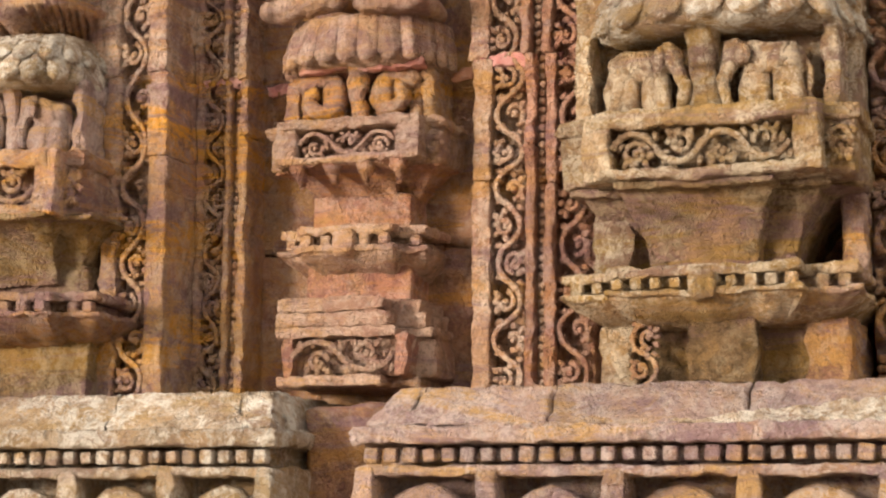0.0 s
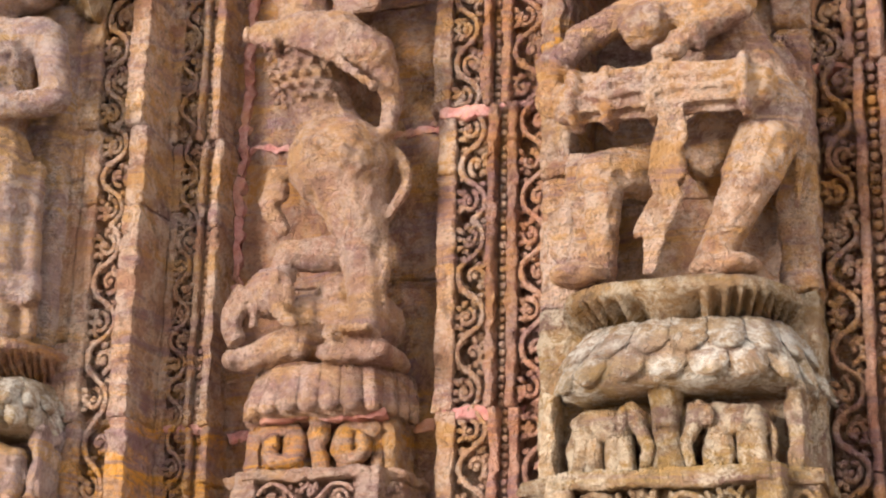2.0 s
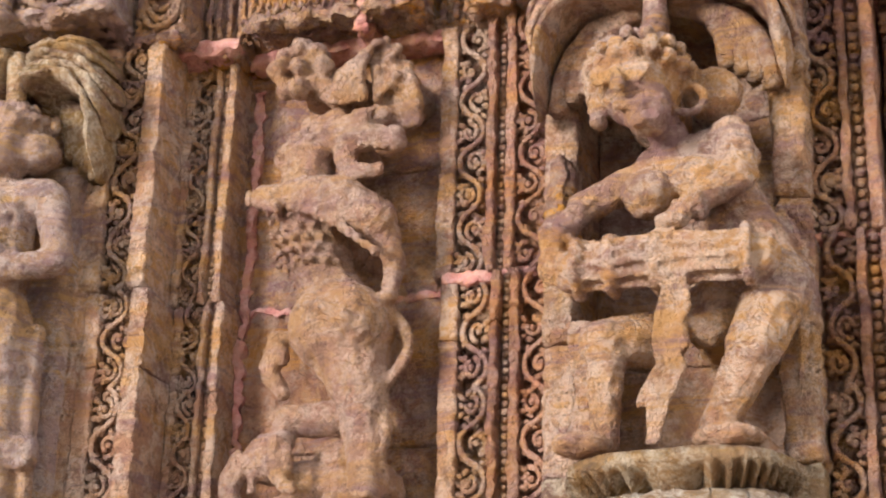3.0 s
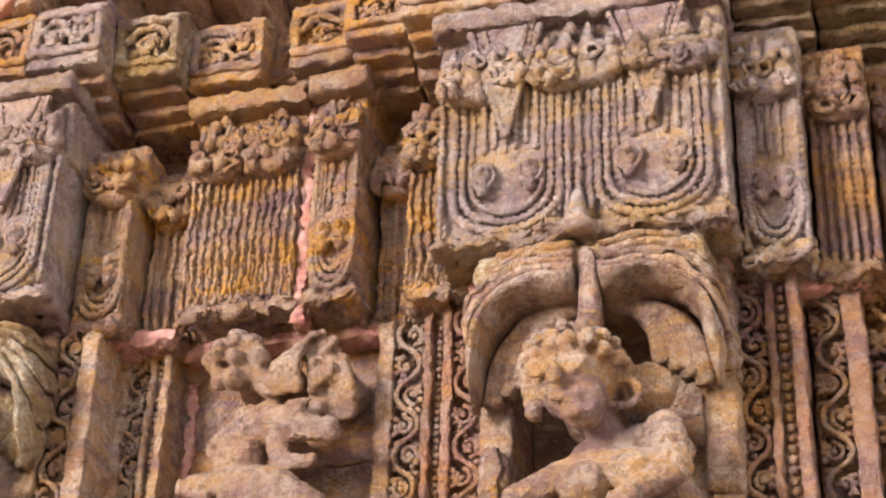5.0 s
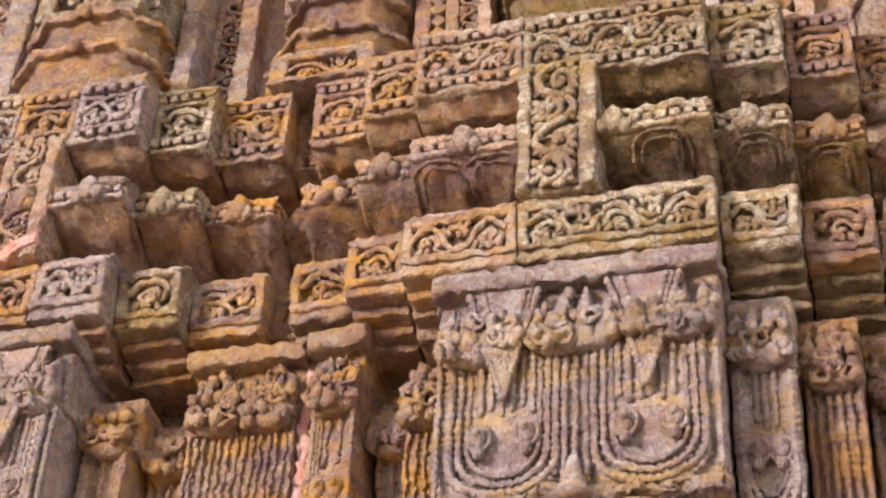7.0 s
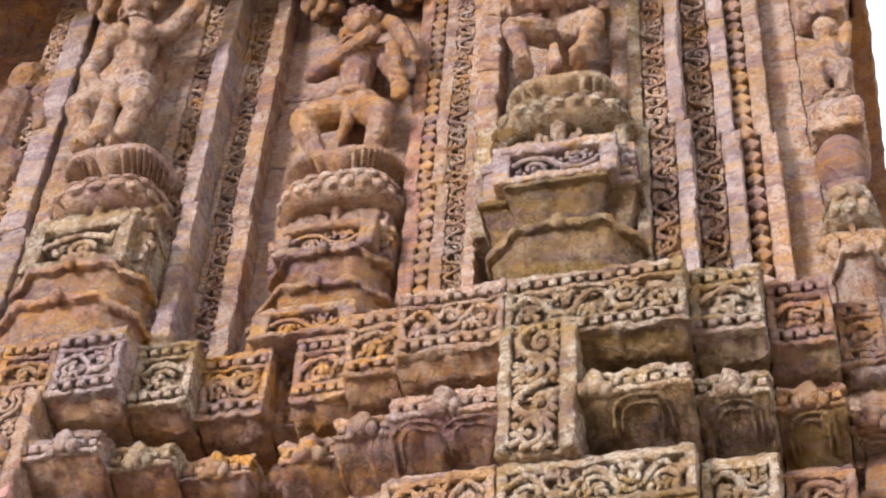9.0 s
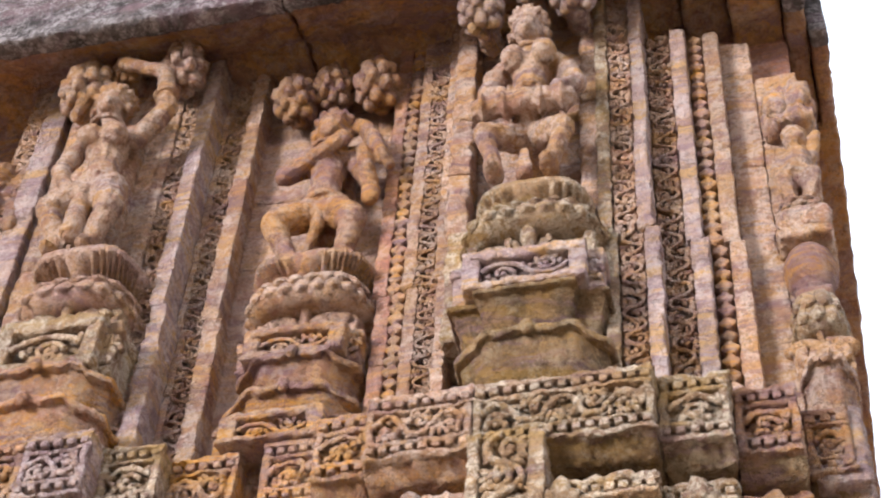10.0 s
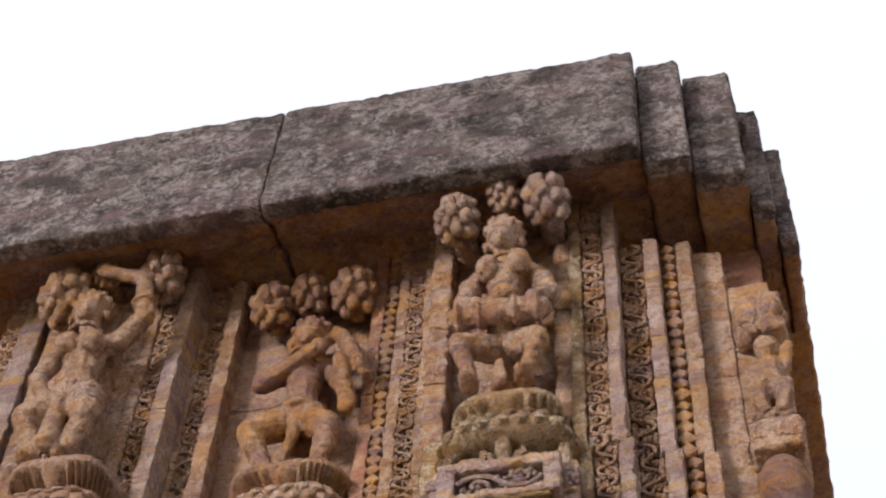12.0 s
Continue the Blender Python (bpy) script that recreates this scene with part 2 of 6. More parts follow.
def level(x, z, y):
    """Lays out a carving that runs sideways."""
    return lambda a, b, d: np.stack([x + a, y - d, z + b], -1)


def scroll(shape, lay, length, width, rng, rad=0.0, depth=0.02, cell=1.0):
    """A winding vine with a coil, buds and curling leaves in each bend, standing free of its sunk ground."""
    rad = rad or width * 0.092
    n = max(1, round(length / (width * cell)))
    L = length / n
    amp = width * 0.39
    a = np.linspace(0, length, n * 9 + 1)
    ones = np.ones_like(a)
    swing = np.interp(a, (np.arange(n) + 0.5) * L, [rng.uniform(0.78, 1.12) for _ in range(n)])
    wave = swing * np.sin(np.pi * a / L)
    shape.tube(lay(a - 0.05 * L * np.sin(2 * np.pi * a / L), amp * wave, ones * depth * 0.92), rad * (1.0 + 0.15 * np.sin(a * 170)), 6)
    for i in range(n):
        side = 1 if i % 2 == 0 else -1
        ca, cb = (i + 0.5 + rng.uniform(-0.05, 0.05)) * L, -side * width * (0.10 + 0.05 * rng.random())
        turns = (0.6 + 0.6 * rng.random()) * (1 if rng.random() < 0.75 else -1)
        s = np.linspace(0, 1, 11)
        ang = rng.uniform(-0.3, 0.3) + (np.pi if i % 2 else 0) + side * 2 * np.pi * turns * s
        rr = width * (rng.uniform(0.26, 0.33) - 0.18 * s)
        shape.tube(lay(ca + 1.15 * rr * np.cos(ang), cb + rr * np.sin(ang), depth * (0.70 + 0.15 * s)), rad * (0.95 - 0.1 * s), 6)
        shape.blob(lay(np.array(ca), np.array(cb), np.array(depth * 0.75)), rad * 1.25, 7, 5)
        for k in range(3):     # leaves that fill the corner of the bend
            w = side * (-0.5 + 0.5 * k) - side * np.pi / 2
            q = np.linspace(0, 1, 5)
            ll = width * (0.26 + 0.05 * rng.random())
            ba, bb = ca + L * (0.16 * (k - 1)), cb - side * 0.14 * width
            shape.tube(lay(ba + ll * q * math.cos(w) * 1.2, np.clip(bb + ll * q * math.sin(w), -0.48 * width, 0.48 * width), depth * (0.5 + 0.35 * np.sin(q * 2.8))), rad * np.array([0.5, 0.9, 1.1, 0.85, 0.3]), 5)
        for k in range(4):     # small curled leaves round the coil
            w = (k + rng.uniform(0.1, 0.9)) * np.pi / 2
            q = np.linspace(-1, 1, 5)
            bend, curl, ll = w + rng.uniform(0.6, 2.2), rng.uniform(-0.7, 0.7), width * rng.uniform(0.10, 0.17)
            la, lb = ca + L * 0.38 * np.cos(w), width * 0.38 * np.sin(w)
            shape.tube(lay(la + ll * (q * math.cos(bend) - curl * q * q * math.sin(bend)), np.clip(lb + ll * (q * math.sin(bend) + curl * q * q * math.cos(bend)), -0.48 * width, 0.48 * width), depth * (0.8 - 0.4 * q * q)), rad * np.array([0.4, 0.9, 1.2, 0.9, 0.4]), 5)
        for k in (-1, 1):      # a split leaf where the stem turns
            q = np.linspace(0, 1, 5)
            la = (i + 0.5) * L + k * 0.40 * L
            shape.tube(lay(la + 0.10 * width * np.sin(3 * q), side * width * (0.12 + 0.34 * q), depth * (0.35 + 0.4 * np.sin(2.8 * q))), rad * np.array([0.6, 0.95, 1.15, 0.9, 0.4]), 5)
    return shape


BEADS = {}


def beads(parent, lay, length, pitch, size, material, shape="bead"):
    """A row of separate carved beads or diamonds; they share one mesh for each size."""
    key = (shape, round(size, 4), material.name)
    if key not in BEADS:
        s = Shape()
        if shape == "bead":
            s.blob((0, 0, 0), (size * 0.5, size * 0.45, size * 0.46), 7, 5)
        else:
            s.block(-size * 0.42, size * 0.42, -size * 0.4, size * 0.4, -size * 0.42, size * 0.42, size * 0.16, 1.0)
        data = s.mesh("bead", (0, 0, 0), 0.0)
        data.materials.append(material)
        BEADS[key] = data
    n = max(1, round(length / pitch))
    base = root_of(parent).location
    for i in range(n):
        p = lay(np.array((i + 0.5) * length / n), np.array(0.0), np.array(size * 0.32))
        ob = new("bead", BEADS[key])
        ob.parent = parent
        k = math.sin(i * 12.9898 + p[0] * 78.2 + p[2] * 37.7) * 43758.5
        k -= math.floor(k)
        ob.location = Vector(p) - base
        ob.rotation_euler = (0, (0.785 if shape == "diamond" else 0) + 0.25 * (k - 0.5), 0)
        ob.scale = (0.85 + 0.3 * k,) * 3


# ---- the large structure ----
ground = Shape()
ground.add([(-3000, -3000, 0), (3000, -3000, 0), (3000, 3000, 0), (-3000, 3000, 0)], [(0, 1, 2, 3)])
setting("ground", ground, EARTH, "dry trodden earth of the temple court", "ground", 0)

LEFT, RIGHT, BACK = -7.5, 0.22, 9.0      # the tower's body, as far as it reaches
core = Shape().block(LEFT, 0.16, 0.12, BACK, 0.0, 10.3, 0.02, 0.4)
setting("wall_core", core, RED, "reddish sandstone wall behind the carved pilasters", "wall", 0.01)

# back faces of the shallow bays between the pilasters, course by course
COURSES = [1.9, 2.35, 2.85, 3.3, 3.77, 4.2, 4.62]
UPPER = [6.7, 7.2, 7.72, 8.2, 8.7, 9.2, 9.72]


def bay(name, x0, x1, y, zs, material, label):
    w = thing(name, (0.5 * (x0 + x1), y, zs[0]), label, "wall", kind="structure")
    for a, b in zip(zs, zs[1:]):
        part("stone_block", Shape().block(x0, x1, y, 0.18, a + 0.002, b - 0.002, 0.006, 0.07), material, w)
    return w


bay("wall_bay_1", -2.40, -1.64, 0.04, COURSES, BROWN, "plain reddish brown sandstone back of the lower bay")
bay("wall_bay_2", -2.42, -1.62, 0.02, UPPER, ROSE, "plain rose-brown sandstone back of the upper bay")
bay("wall_bay_3", -3.95, -3.35, 0.04, COURSES, RED, "plain red sandstone back of the far lower bay")
bay("wall_bay_4", -3.95, -3.35, 0.04, UPPER, BROWN, "plain brown sandstone back of the far upper bay")

# ---- plinth ledge under the lower pilasters ----


def ledge(x0, x1, y, material, label, arches):
    t = thing("plinth_ledge", (0.5 * (x0 + x1), y, 0.0), label, "ledge", "plinth ledges")
    part("base_wall", Shape().block(x0 + 0.03, x1 - 0.03, y + 0.12, 0.2, 0, 1.8, 0.02, 0.12), material, t)

    def lean(p):
        q = p.copy()
        s = np.clip((q[:, 2] - 1.80) / 0.1, 0, 1)
        q[:, 1] += 0.10 * s * (q[:, 1] < y + 0.1)
        q[:, 0] += 0.05 * s * ((q[:, 0] < x0 + 0.1).astype(float) - (q[:, 0] > x1 - 0.1).astype(float))
        return q

    cuts = np.linspace(x0, x1, max(2, round((x1 - x0) / 0.55)) + 1)
    for a, b in zip(cuts, cuts[1:]):
        part("sloping_course", Shape().block(a + 0.001, b - 0.001, y, 0.2, 1.80, 1.905, 0.012, 0.04, lean), material, t, "", 0.008)
    part("lip", Shape().block(x0 - 0.03, x1 + 0.03, y - 0.03, 0.15, 1.755, 1.80, 0.012, 0.05), material, t)
    part("lower_lip", Shape().block(x0 - 0.02, x1 + 0.02, y - 0.015, 0.15, 1.675, 1.70, 0.008, 0.05), material, t)
    beads(t, level(x0, 1.727, y + 0.02), x1 - x0, 0.052, 0.042, material, "block")
    step = (x1 - x0) / arches
    for k in range(arches):
        a = x0 + k * step
        part("niche_post", Shape().block(a - 0.02, a + 0.035, y - 0.02, 0.1, 1.3, 1.69, 0.008, 0.06), material, t)
        s = Shape()
        w = np.linspace(0, np.pi, 9)
        s.tube(np.stack([a + 0.5 * step + 0.36 * step * np.cos(w), 0 * w + y + 0.04, 1.5 + 0.13 * np.sin(w)], -1), 0.025, 6)
        s.blob((a + 0.5 * step, y + 0.06, 1.58), (0.06, 0.05, 0.06))
        s.blob((a + 0.32 * step, y + 0.06, 1.54), (0.05, 0.05, 0.07))
        s.limb((a + 0.5 * step, y + 0.06, 1.3), (a + 0.5 * step, y + 0.06, 1.5), 0.07, 0.09, 8)
        part("niche_carving", s, material, t)
    part("end_post", Shape().block(x1 - 0.035, x1 + 0.02, y - 0.02, 0.1, 1.3, 1.69, 0.008, 0.06), material, t)
    return t


right_ledge = ledge(-1.80, 0.16, -0.52, MAUVE, "weathered pinkish stone ledge with a beaded edge over niches", 6)
ledge(-3.55, -2.06, -0.52, PALE, "lichened grey stone ledge with a beaded edge over niches", 5)


# pale wedge on the slope, growing taller to the right
def widen(p):
    q = p.copy()
    grow = np.clip((q[:, 0] + 1.0) / 1.0, 0.05, 1.0) ** 0.8
    q[:, 2] = 1.797 + (q[:, 2] - 1.797) * grow
    q[:, 1] += 0.10 * np.clip((q[:, 2] - 1.80) / 0.105, 0, 1)
    return q


part("spalled_face", Shape().block(-1.0, 0.10, -0.525, -0.44, 1.797, 1.900, 0.006, 0.025, widen), PALE, right_ledge, "pale wedge of stone along the slope", 0.008)
gap = Shape().block(-2.06, -1.80, -0.30, 0.2, 0, 1.88, 0.02, 0.1)
setting("plinth_recess", gap, BROWN, "dark recessed stone between the two ledges", "plinth", 0.01)

# ---- carved vertical strips ----
strip_rng = random.Random(11)


def strip(x0, x1, y, z0, z1, material, label, kind="scroll", back_y=0.16, group="carved strips"):
    """A tall strip of stone: a plain fillet, a vine in relief over a sunk ground, or a bead row."""
    t = thing("carved_strip", (0.5 * (x0 + x1), y, z0), label, "carved strip", group)
    w, h = x1 - x0, z1 - z0
    deep = 0.062 if kind == "scroll" else 0.036
    cuts = [z0]
    while cuts[-1] < z1 - 0.9:
        cuts.append(cuts[-1] + strip_rng.uniform(0.55, 0.8))
    cuts.append(z1)
    if kind == "fillet":
        for a, b in zip(cuts, cuts[1:]):
            jog = strip_rng.uniform(-0.002, 0.002)
            part("fillet", Shape().block(x0 + jog, x1 + jog, y + jog, back_y, a + 0.0006, b - 0.0006, 0.008, 0.035), material, t, "", 0.0065)
        return t
    part("sunk_ground", Shape().block(x0, x1, y + deep, back_y, z0, z1, 0.004, 0.12), material, t)
    if kind == "scroll":
        for a, b in zip(cuts, cuts[1:]):
            s = scroll(Shape(), upright(0.5 * (x0 + x1), a, y + deep), b - a, w * 0.98, strip_rng, rad=w * (0.092 if z0 < 5 else 0.075), depth=deep * 0.86, cell=1.15 if z0 < 5 else 0.66)
            part("vine_relief", s, material, t, "", 0.003)
    else:
        beads(t, upright(0.5 * (x0 + x1), z0, y + deep), h, w * (0.95 if kind == "diamond" else 0.82), w * (0.95 if kind == "diamond" else 0.75), material, "diamond" if kind == "diamond" else "bead")
    return t


ZL, ZU = 1.905, 4.63
VINE = "weathered sandstone strip carved with a winding pierced vine"
PLAIN = "plain worn sandstone fillet beside the carved strips"
PEARL = "narrow sandstone strip carved with a row of beads"
JOIN = 3.77


def strips(rows, z0, z1, join, sill=None, foot=None):
    for x0, x1, y, mat, kind in rows:
        label = {"scroll": VINE, "fillet": PLAIN, "bead": PEARL, "diamond": "narrow sandstone strip carved with small diamonds"}[kind]
        runs = [(z0, join, 0.0, mat), (join, z1, -0.022, mat)]
        if sill:
            runs = [(z0, sill, 0.012, foot or mat), (sill, join, 0.0, mat), (join, z1, -0.022, mat)]
        for a, b, shift, stone_kind in runs:
            strip(x0 + shift, x1 + shift, y, a, b, stone_kind, label, kind)


strips([  # against the far pilaster, then stepping back towards the bay
    (-2.76, -2.705, -0.24, TAN, "fillet"), (-2.705, -2.605, -0.24, TAN, "scroll"), (-2.605, -2.545, -0.25, TAN, "fillet"),
    (-2.545, -2.515, -0.07, TAN, "fillet"), (-2.515, -2.445, -0.085, TAN, "scroll"), (-2.445, -2.425, -0.085, TAN, "fillet"),
    (-2.425, -2.395, -0.085, TAN, "bead"), (-2.395, -2.365, -0.09, TAN, "fillet")], ZL, ZU, JOIN, 2.86, OCHRE)
strips([  # between the bay and the main pilaster
    (-1.670, -1.615, -0.085, TAN, "fillet"), (-1.615, -1.515, -0.085, TAN, "scroll"), (-1.505, -1.478, -0.125, RED, "fillet"),
    (-1.478, -1.448, -0.12, TAN, "bead"), (-1.448, -1.418, -0.125, RED, "fillet"), (-1.418, -1.32, -0.12, RED, "scroll")], ZL, ZU, JOIN, 2.86)
# brown vines and beads: darker stone, part of it the pilaster's shade
strips([  # stepping back to the corner
    (-0.555, -0.455, -0.15, BROWN, "scroll"), (-0.455, -0.43, -0.155, RED, "fillet"), (-0.43, -0.39, -0.15, BROWN, "bead"),
    (-0.39, -0.355, -0.155, RED, "fillet"), (-0.34, -0.24, -0.06, BROWN, "scroll"), (-0.24, -0.18, -0.07, RED, "fillet"),
    (-0.18, -0.05, 0.0, BROWN, "scroll"), (-0.05, 0.17, 0.0, BROWN, "fillet")], ZL, ZU, JOIN)

UL, UU = 6.7, 9.66
strips([
    (-2.82, -2.76, -0.20, TAN, "fillet"), (-2.76, -2.66, -0.20, TAN, "scroll"), (-2.66, -2.585, -0.22, MAUVE, "fillet"),
    (-2.585, -2.555, -0.07, TAN, "fillet"), (-2.555, -2.455, -0.08, TAN, "scroll"), (-2.455, -2.38, -0.10, TAN, "fillet")], UL, UU, 7.75)
strips([
    (-1.70, -1.635, -0.10, RED, "fillet"), (-1.635, -1.565, -0.09, OCHRE, "diamond"), (-1.565, -1.51, -0.12, TAN, "fillet"),
    (-1.51, -1.42, -0.13, TAN, "scroll"), (-1.42, -1.37, -0.15, TAN, "fillet")], UL, UU, 7.75)
strips([
    (-0.70, -0.645, -0.26, BUFF, "fillet"), (-0.645, -0.535, -0.25, TAN, "scroll"), (-0.535, -0.475, -0.26, MAUVE, "fillet")], UL, 9.6, 7.75)
strips([
    (-0.475, -0.355, -0.15, TAN, "scroll"), (-0.355, -0.285, -0.17, MAUVE, "fillet"), (-0.285, -0.205, -0.10, OCHRE, "diamond"),
    (-0.205, -0.135, -0.12, TAN, "fillet"), (-0.135, 0.004, -0.03, TAN, "fillet")], UL, 9.35, 7.75)
strips([(-3.62, -3.5, -0.20, TAN, "scroll"), (-3.5, -3.38, -0.22, MAUVE, "fillet"), (-3.7, -3.62, -0.1, TAN, "scroll")], UL, UU, 7.75)

# ---- pilaster courses ----


def torus(t, xc, w, y, z0, z1, back_y, material):
    """A swelling ring with a bead-cut lip."""
    h = z1 - z0

    def swell(p):
        q = p.copy()
        s = np.clip((z0 + 0.55 * h - q[:, 2]) / (0.55 * h), 0, 1) ** 1.6
        k = 1 - 0.30 * s
        q[:, 0] = xc + (q[:, 0] - xc) * k
        q[:, 1] += 0.17 * s * (q[:, 1] < back_y - 0.02)
        return q

    part("ring_wing", Shape().block(xc - w / 2, xc + w / 2, y + 0.06, back_y, z0, z0 + 0.5 * h, 0.015, 0.04, swell), material, t)
    part("ring_front", Shape().block(xc - 0.33 * w, xc + 0.33 * w, y, back_y, z0, z0 + 0.5 * h, 0.015, 0.04, swell), material, t)
    for a, b, inset in ((0.45, 0.58, 0.0), (0.58, 0.80, 0.035), (0.80, 1.0, 0.005)):
        s = Shape().block(xc - w / 2 + inset, xc + w / 2 - inset, y + 0.06 + inset, back_y, z0 + a * h, z0 + b * h, 0.01, 0.05)
        part("ring_course", s, material, t)
        s = Shape().block(xc - 0.33 * w + inset, xc + 0.33 * w - inset, y + inset, back_y, z0 + a * h, z0 + b * h, 0.01, 0.05)
        part("ring_course", s, material, t)
    row = part("ring_boss", Shape().block(xc - 0.04, xc + 0.04, y - 0.015, y + 0.08, z0 + 0.35 * h, z0 + 0.95 * h, 0.03, 0.03), material, t)
    for a, b in ((-0.32, -0.06), (0.06, 0.32)):
        beads(row, level(xc + a * w, z0 + 0.69 * h, y + 0.03), (b - a) * w, 0.052, 0.036, material, "block")
    beads(row, level(xc + 0.34 * w, z0 + 0.69 * h, y + 0.09), 0.14 * w, 0.06, 0.036, material, "block")
    beads(row, level(xc - 0.48 * w, z0 + 0.69 * h, y + 0.09), 0.14 * w, 0.06, 0.036, material, "block")


def neck(t, xc, w, y, z0, z1, back_y, material):
    part("neck", Shape().block(xc - w / 2, xc + w / 2, y, back_y, z0, z1, 0.01, 0.06), material, t)


def cup(t, xc, w0, w1, y0, y1, z0, z1, back_y, material, drops=0):
    """A flaring course: narrow below, wide above."""
    def flare(p):
        q = p.copy()
        s = np.clip((q[:, 2] - z0) / (z1 - z0), 0, 1) ** 1.9
        k = (w0 + (w1 - w0) * s) / w1
        q[:, 0] = xc + (q[:, 0] - xc) * k
        f = np.clip((back_y - q[:, 1]) / (back_y - y1), 0, 1)
        q[:, 1] += (y0 - y1) * (1 - s) * f
        return q

    c = part("cup", Shape().block(xc - w1 / 2, xc + w1 / 2, y1 + 0.07, back_y, z0, z1, 0.012, 0.035, flare), material, t)
    part("cup_front", Shape().block(xc - 0.32 * w1, xc + 0.32 * w1, y1, back_y, z0, z1, 0.012, 0.035, flare), material, t)
    for f in (0.98,):
        half, front = (w0 + (w1 - w0) * f ** 1.9) / 2, y0 + (y1 - y0) * f ** 1.9
        part("cup_ridge", Shape().block(xc - half - 0.006, xc + half + 0.006, front + 0.062, back_y, z0 + (f - 0.09) * (z1 - z0), z0 + f * (z1 - z0), 0.012, 0.04).block(xc - 0.64 * half, xc + 0.64 * half, front - 0.008, back_y, z0 + (f - 0.09) * (z1 - z0), z0 + f * (z1 - z0), 0.012, 0.04), material, c, "", 0.006)
    for k in range(drops):
        x = xc + w1 * (-0.3 + 0.6 * k / max(1, drops - 1))
        part("leaf_drop", Shape().limb((x, y1 + 0.01, z1 - 0.01), (x, y1 + 0.03, z1 - 0.06), 0.03, 0.008, 6), material, c)


def frieze_box(t, xc, w, y, z0, z1, back_y, material, rng, rows=1):
    """A box course with a sunk panel of vine between lips, and set-back wings."""
    h = z1 - z0
    f = 0.35 * w
    wings = Shape().block(xc - w / 2, xc + w / 2, y + 0.075, back_y, z0, z1, 0.014, 0.05)
    wings.block(xc - w / 2 - 0.012, xc + w / 2 + 0.012, y + 0.06, back_y, z1 - 0.24 * h, z1, 0.012, 0.05)
    part("box_side", wings, material, t)
    body = part("box_body", Shape().block(xc - f, xc + f, y + 0.065, back_y, z0, z1, 0.008, 0.06), material, t)
    part("upper_lip", Shape().block(xc - f - 0.01, xc + f + 0.01, y - 0.008, back_y, z1 - 0.26 * h, z1, 0.014, 0.04), material, body, "", 0.008)
    part("lower_lip", Shape().block(xc - f - 0.005, xc + f + 0.005, y - 0.004, back_y, z0, z0 + 0.16 * h, 0.012, 0.04), material, body, "", 0.008)
    for side in (-1, 1):
        part("panel_post", Shape().block(xc + side * f - 0.035, xc + side * f + 0.035, y, back_y, z0, z1, 0.01, 0.05), material, body)
    zc, hh = z0 + 0.45 * h, 0.56 * h
    s = scroll(Shape(), level(xc - f + 0.04, zc, y + 0.065), 2 * f - 0.08, hh, rng, depth=0.055, cell=1.25)
    part("panel_vine", s, material, body, "", 0.003)
    s = scroll(Shape(), level(xc + f + 0.04, zc, y + 0.09), 0.15 * w - 0.05, hh, rng, depth=0.03)
    part("wing_vine", s, material, body, "", 0.003)


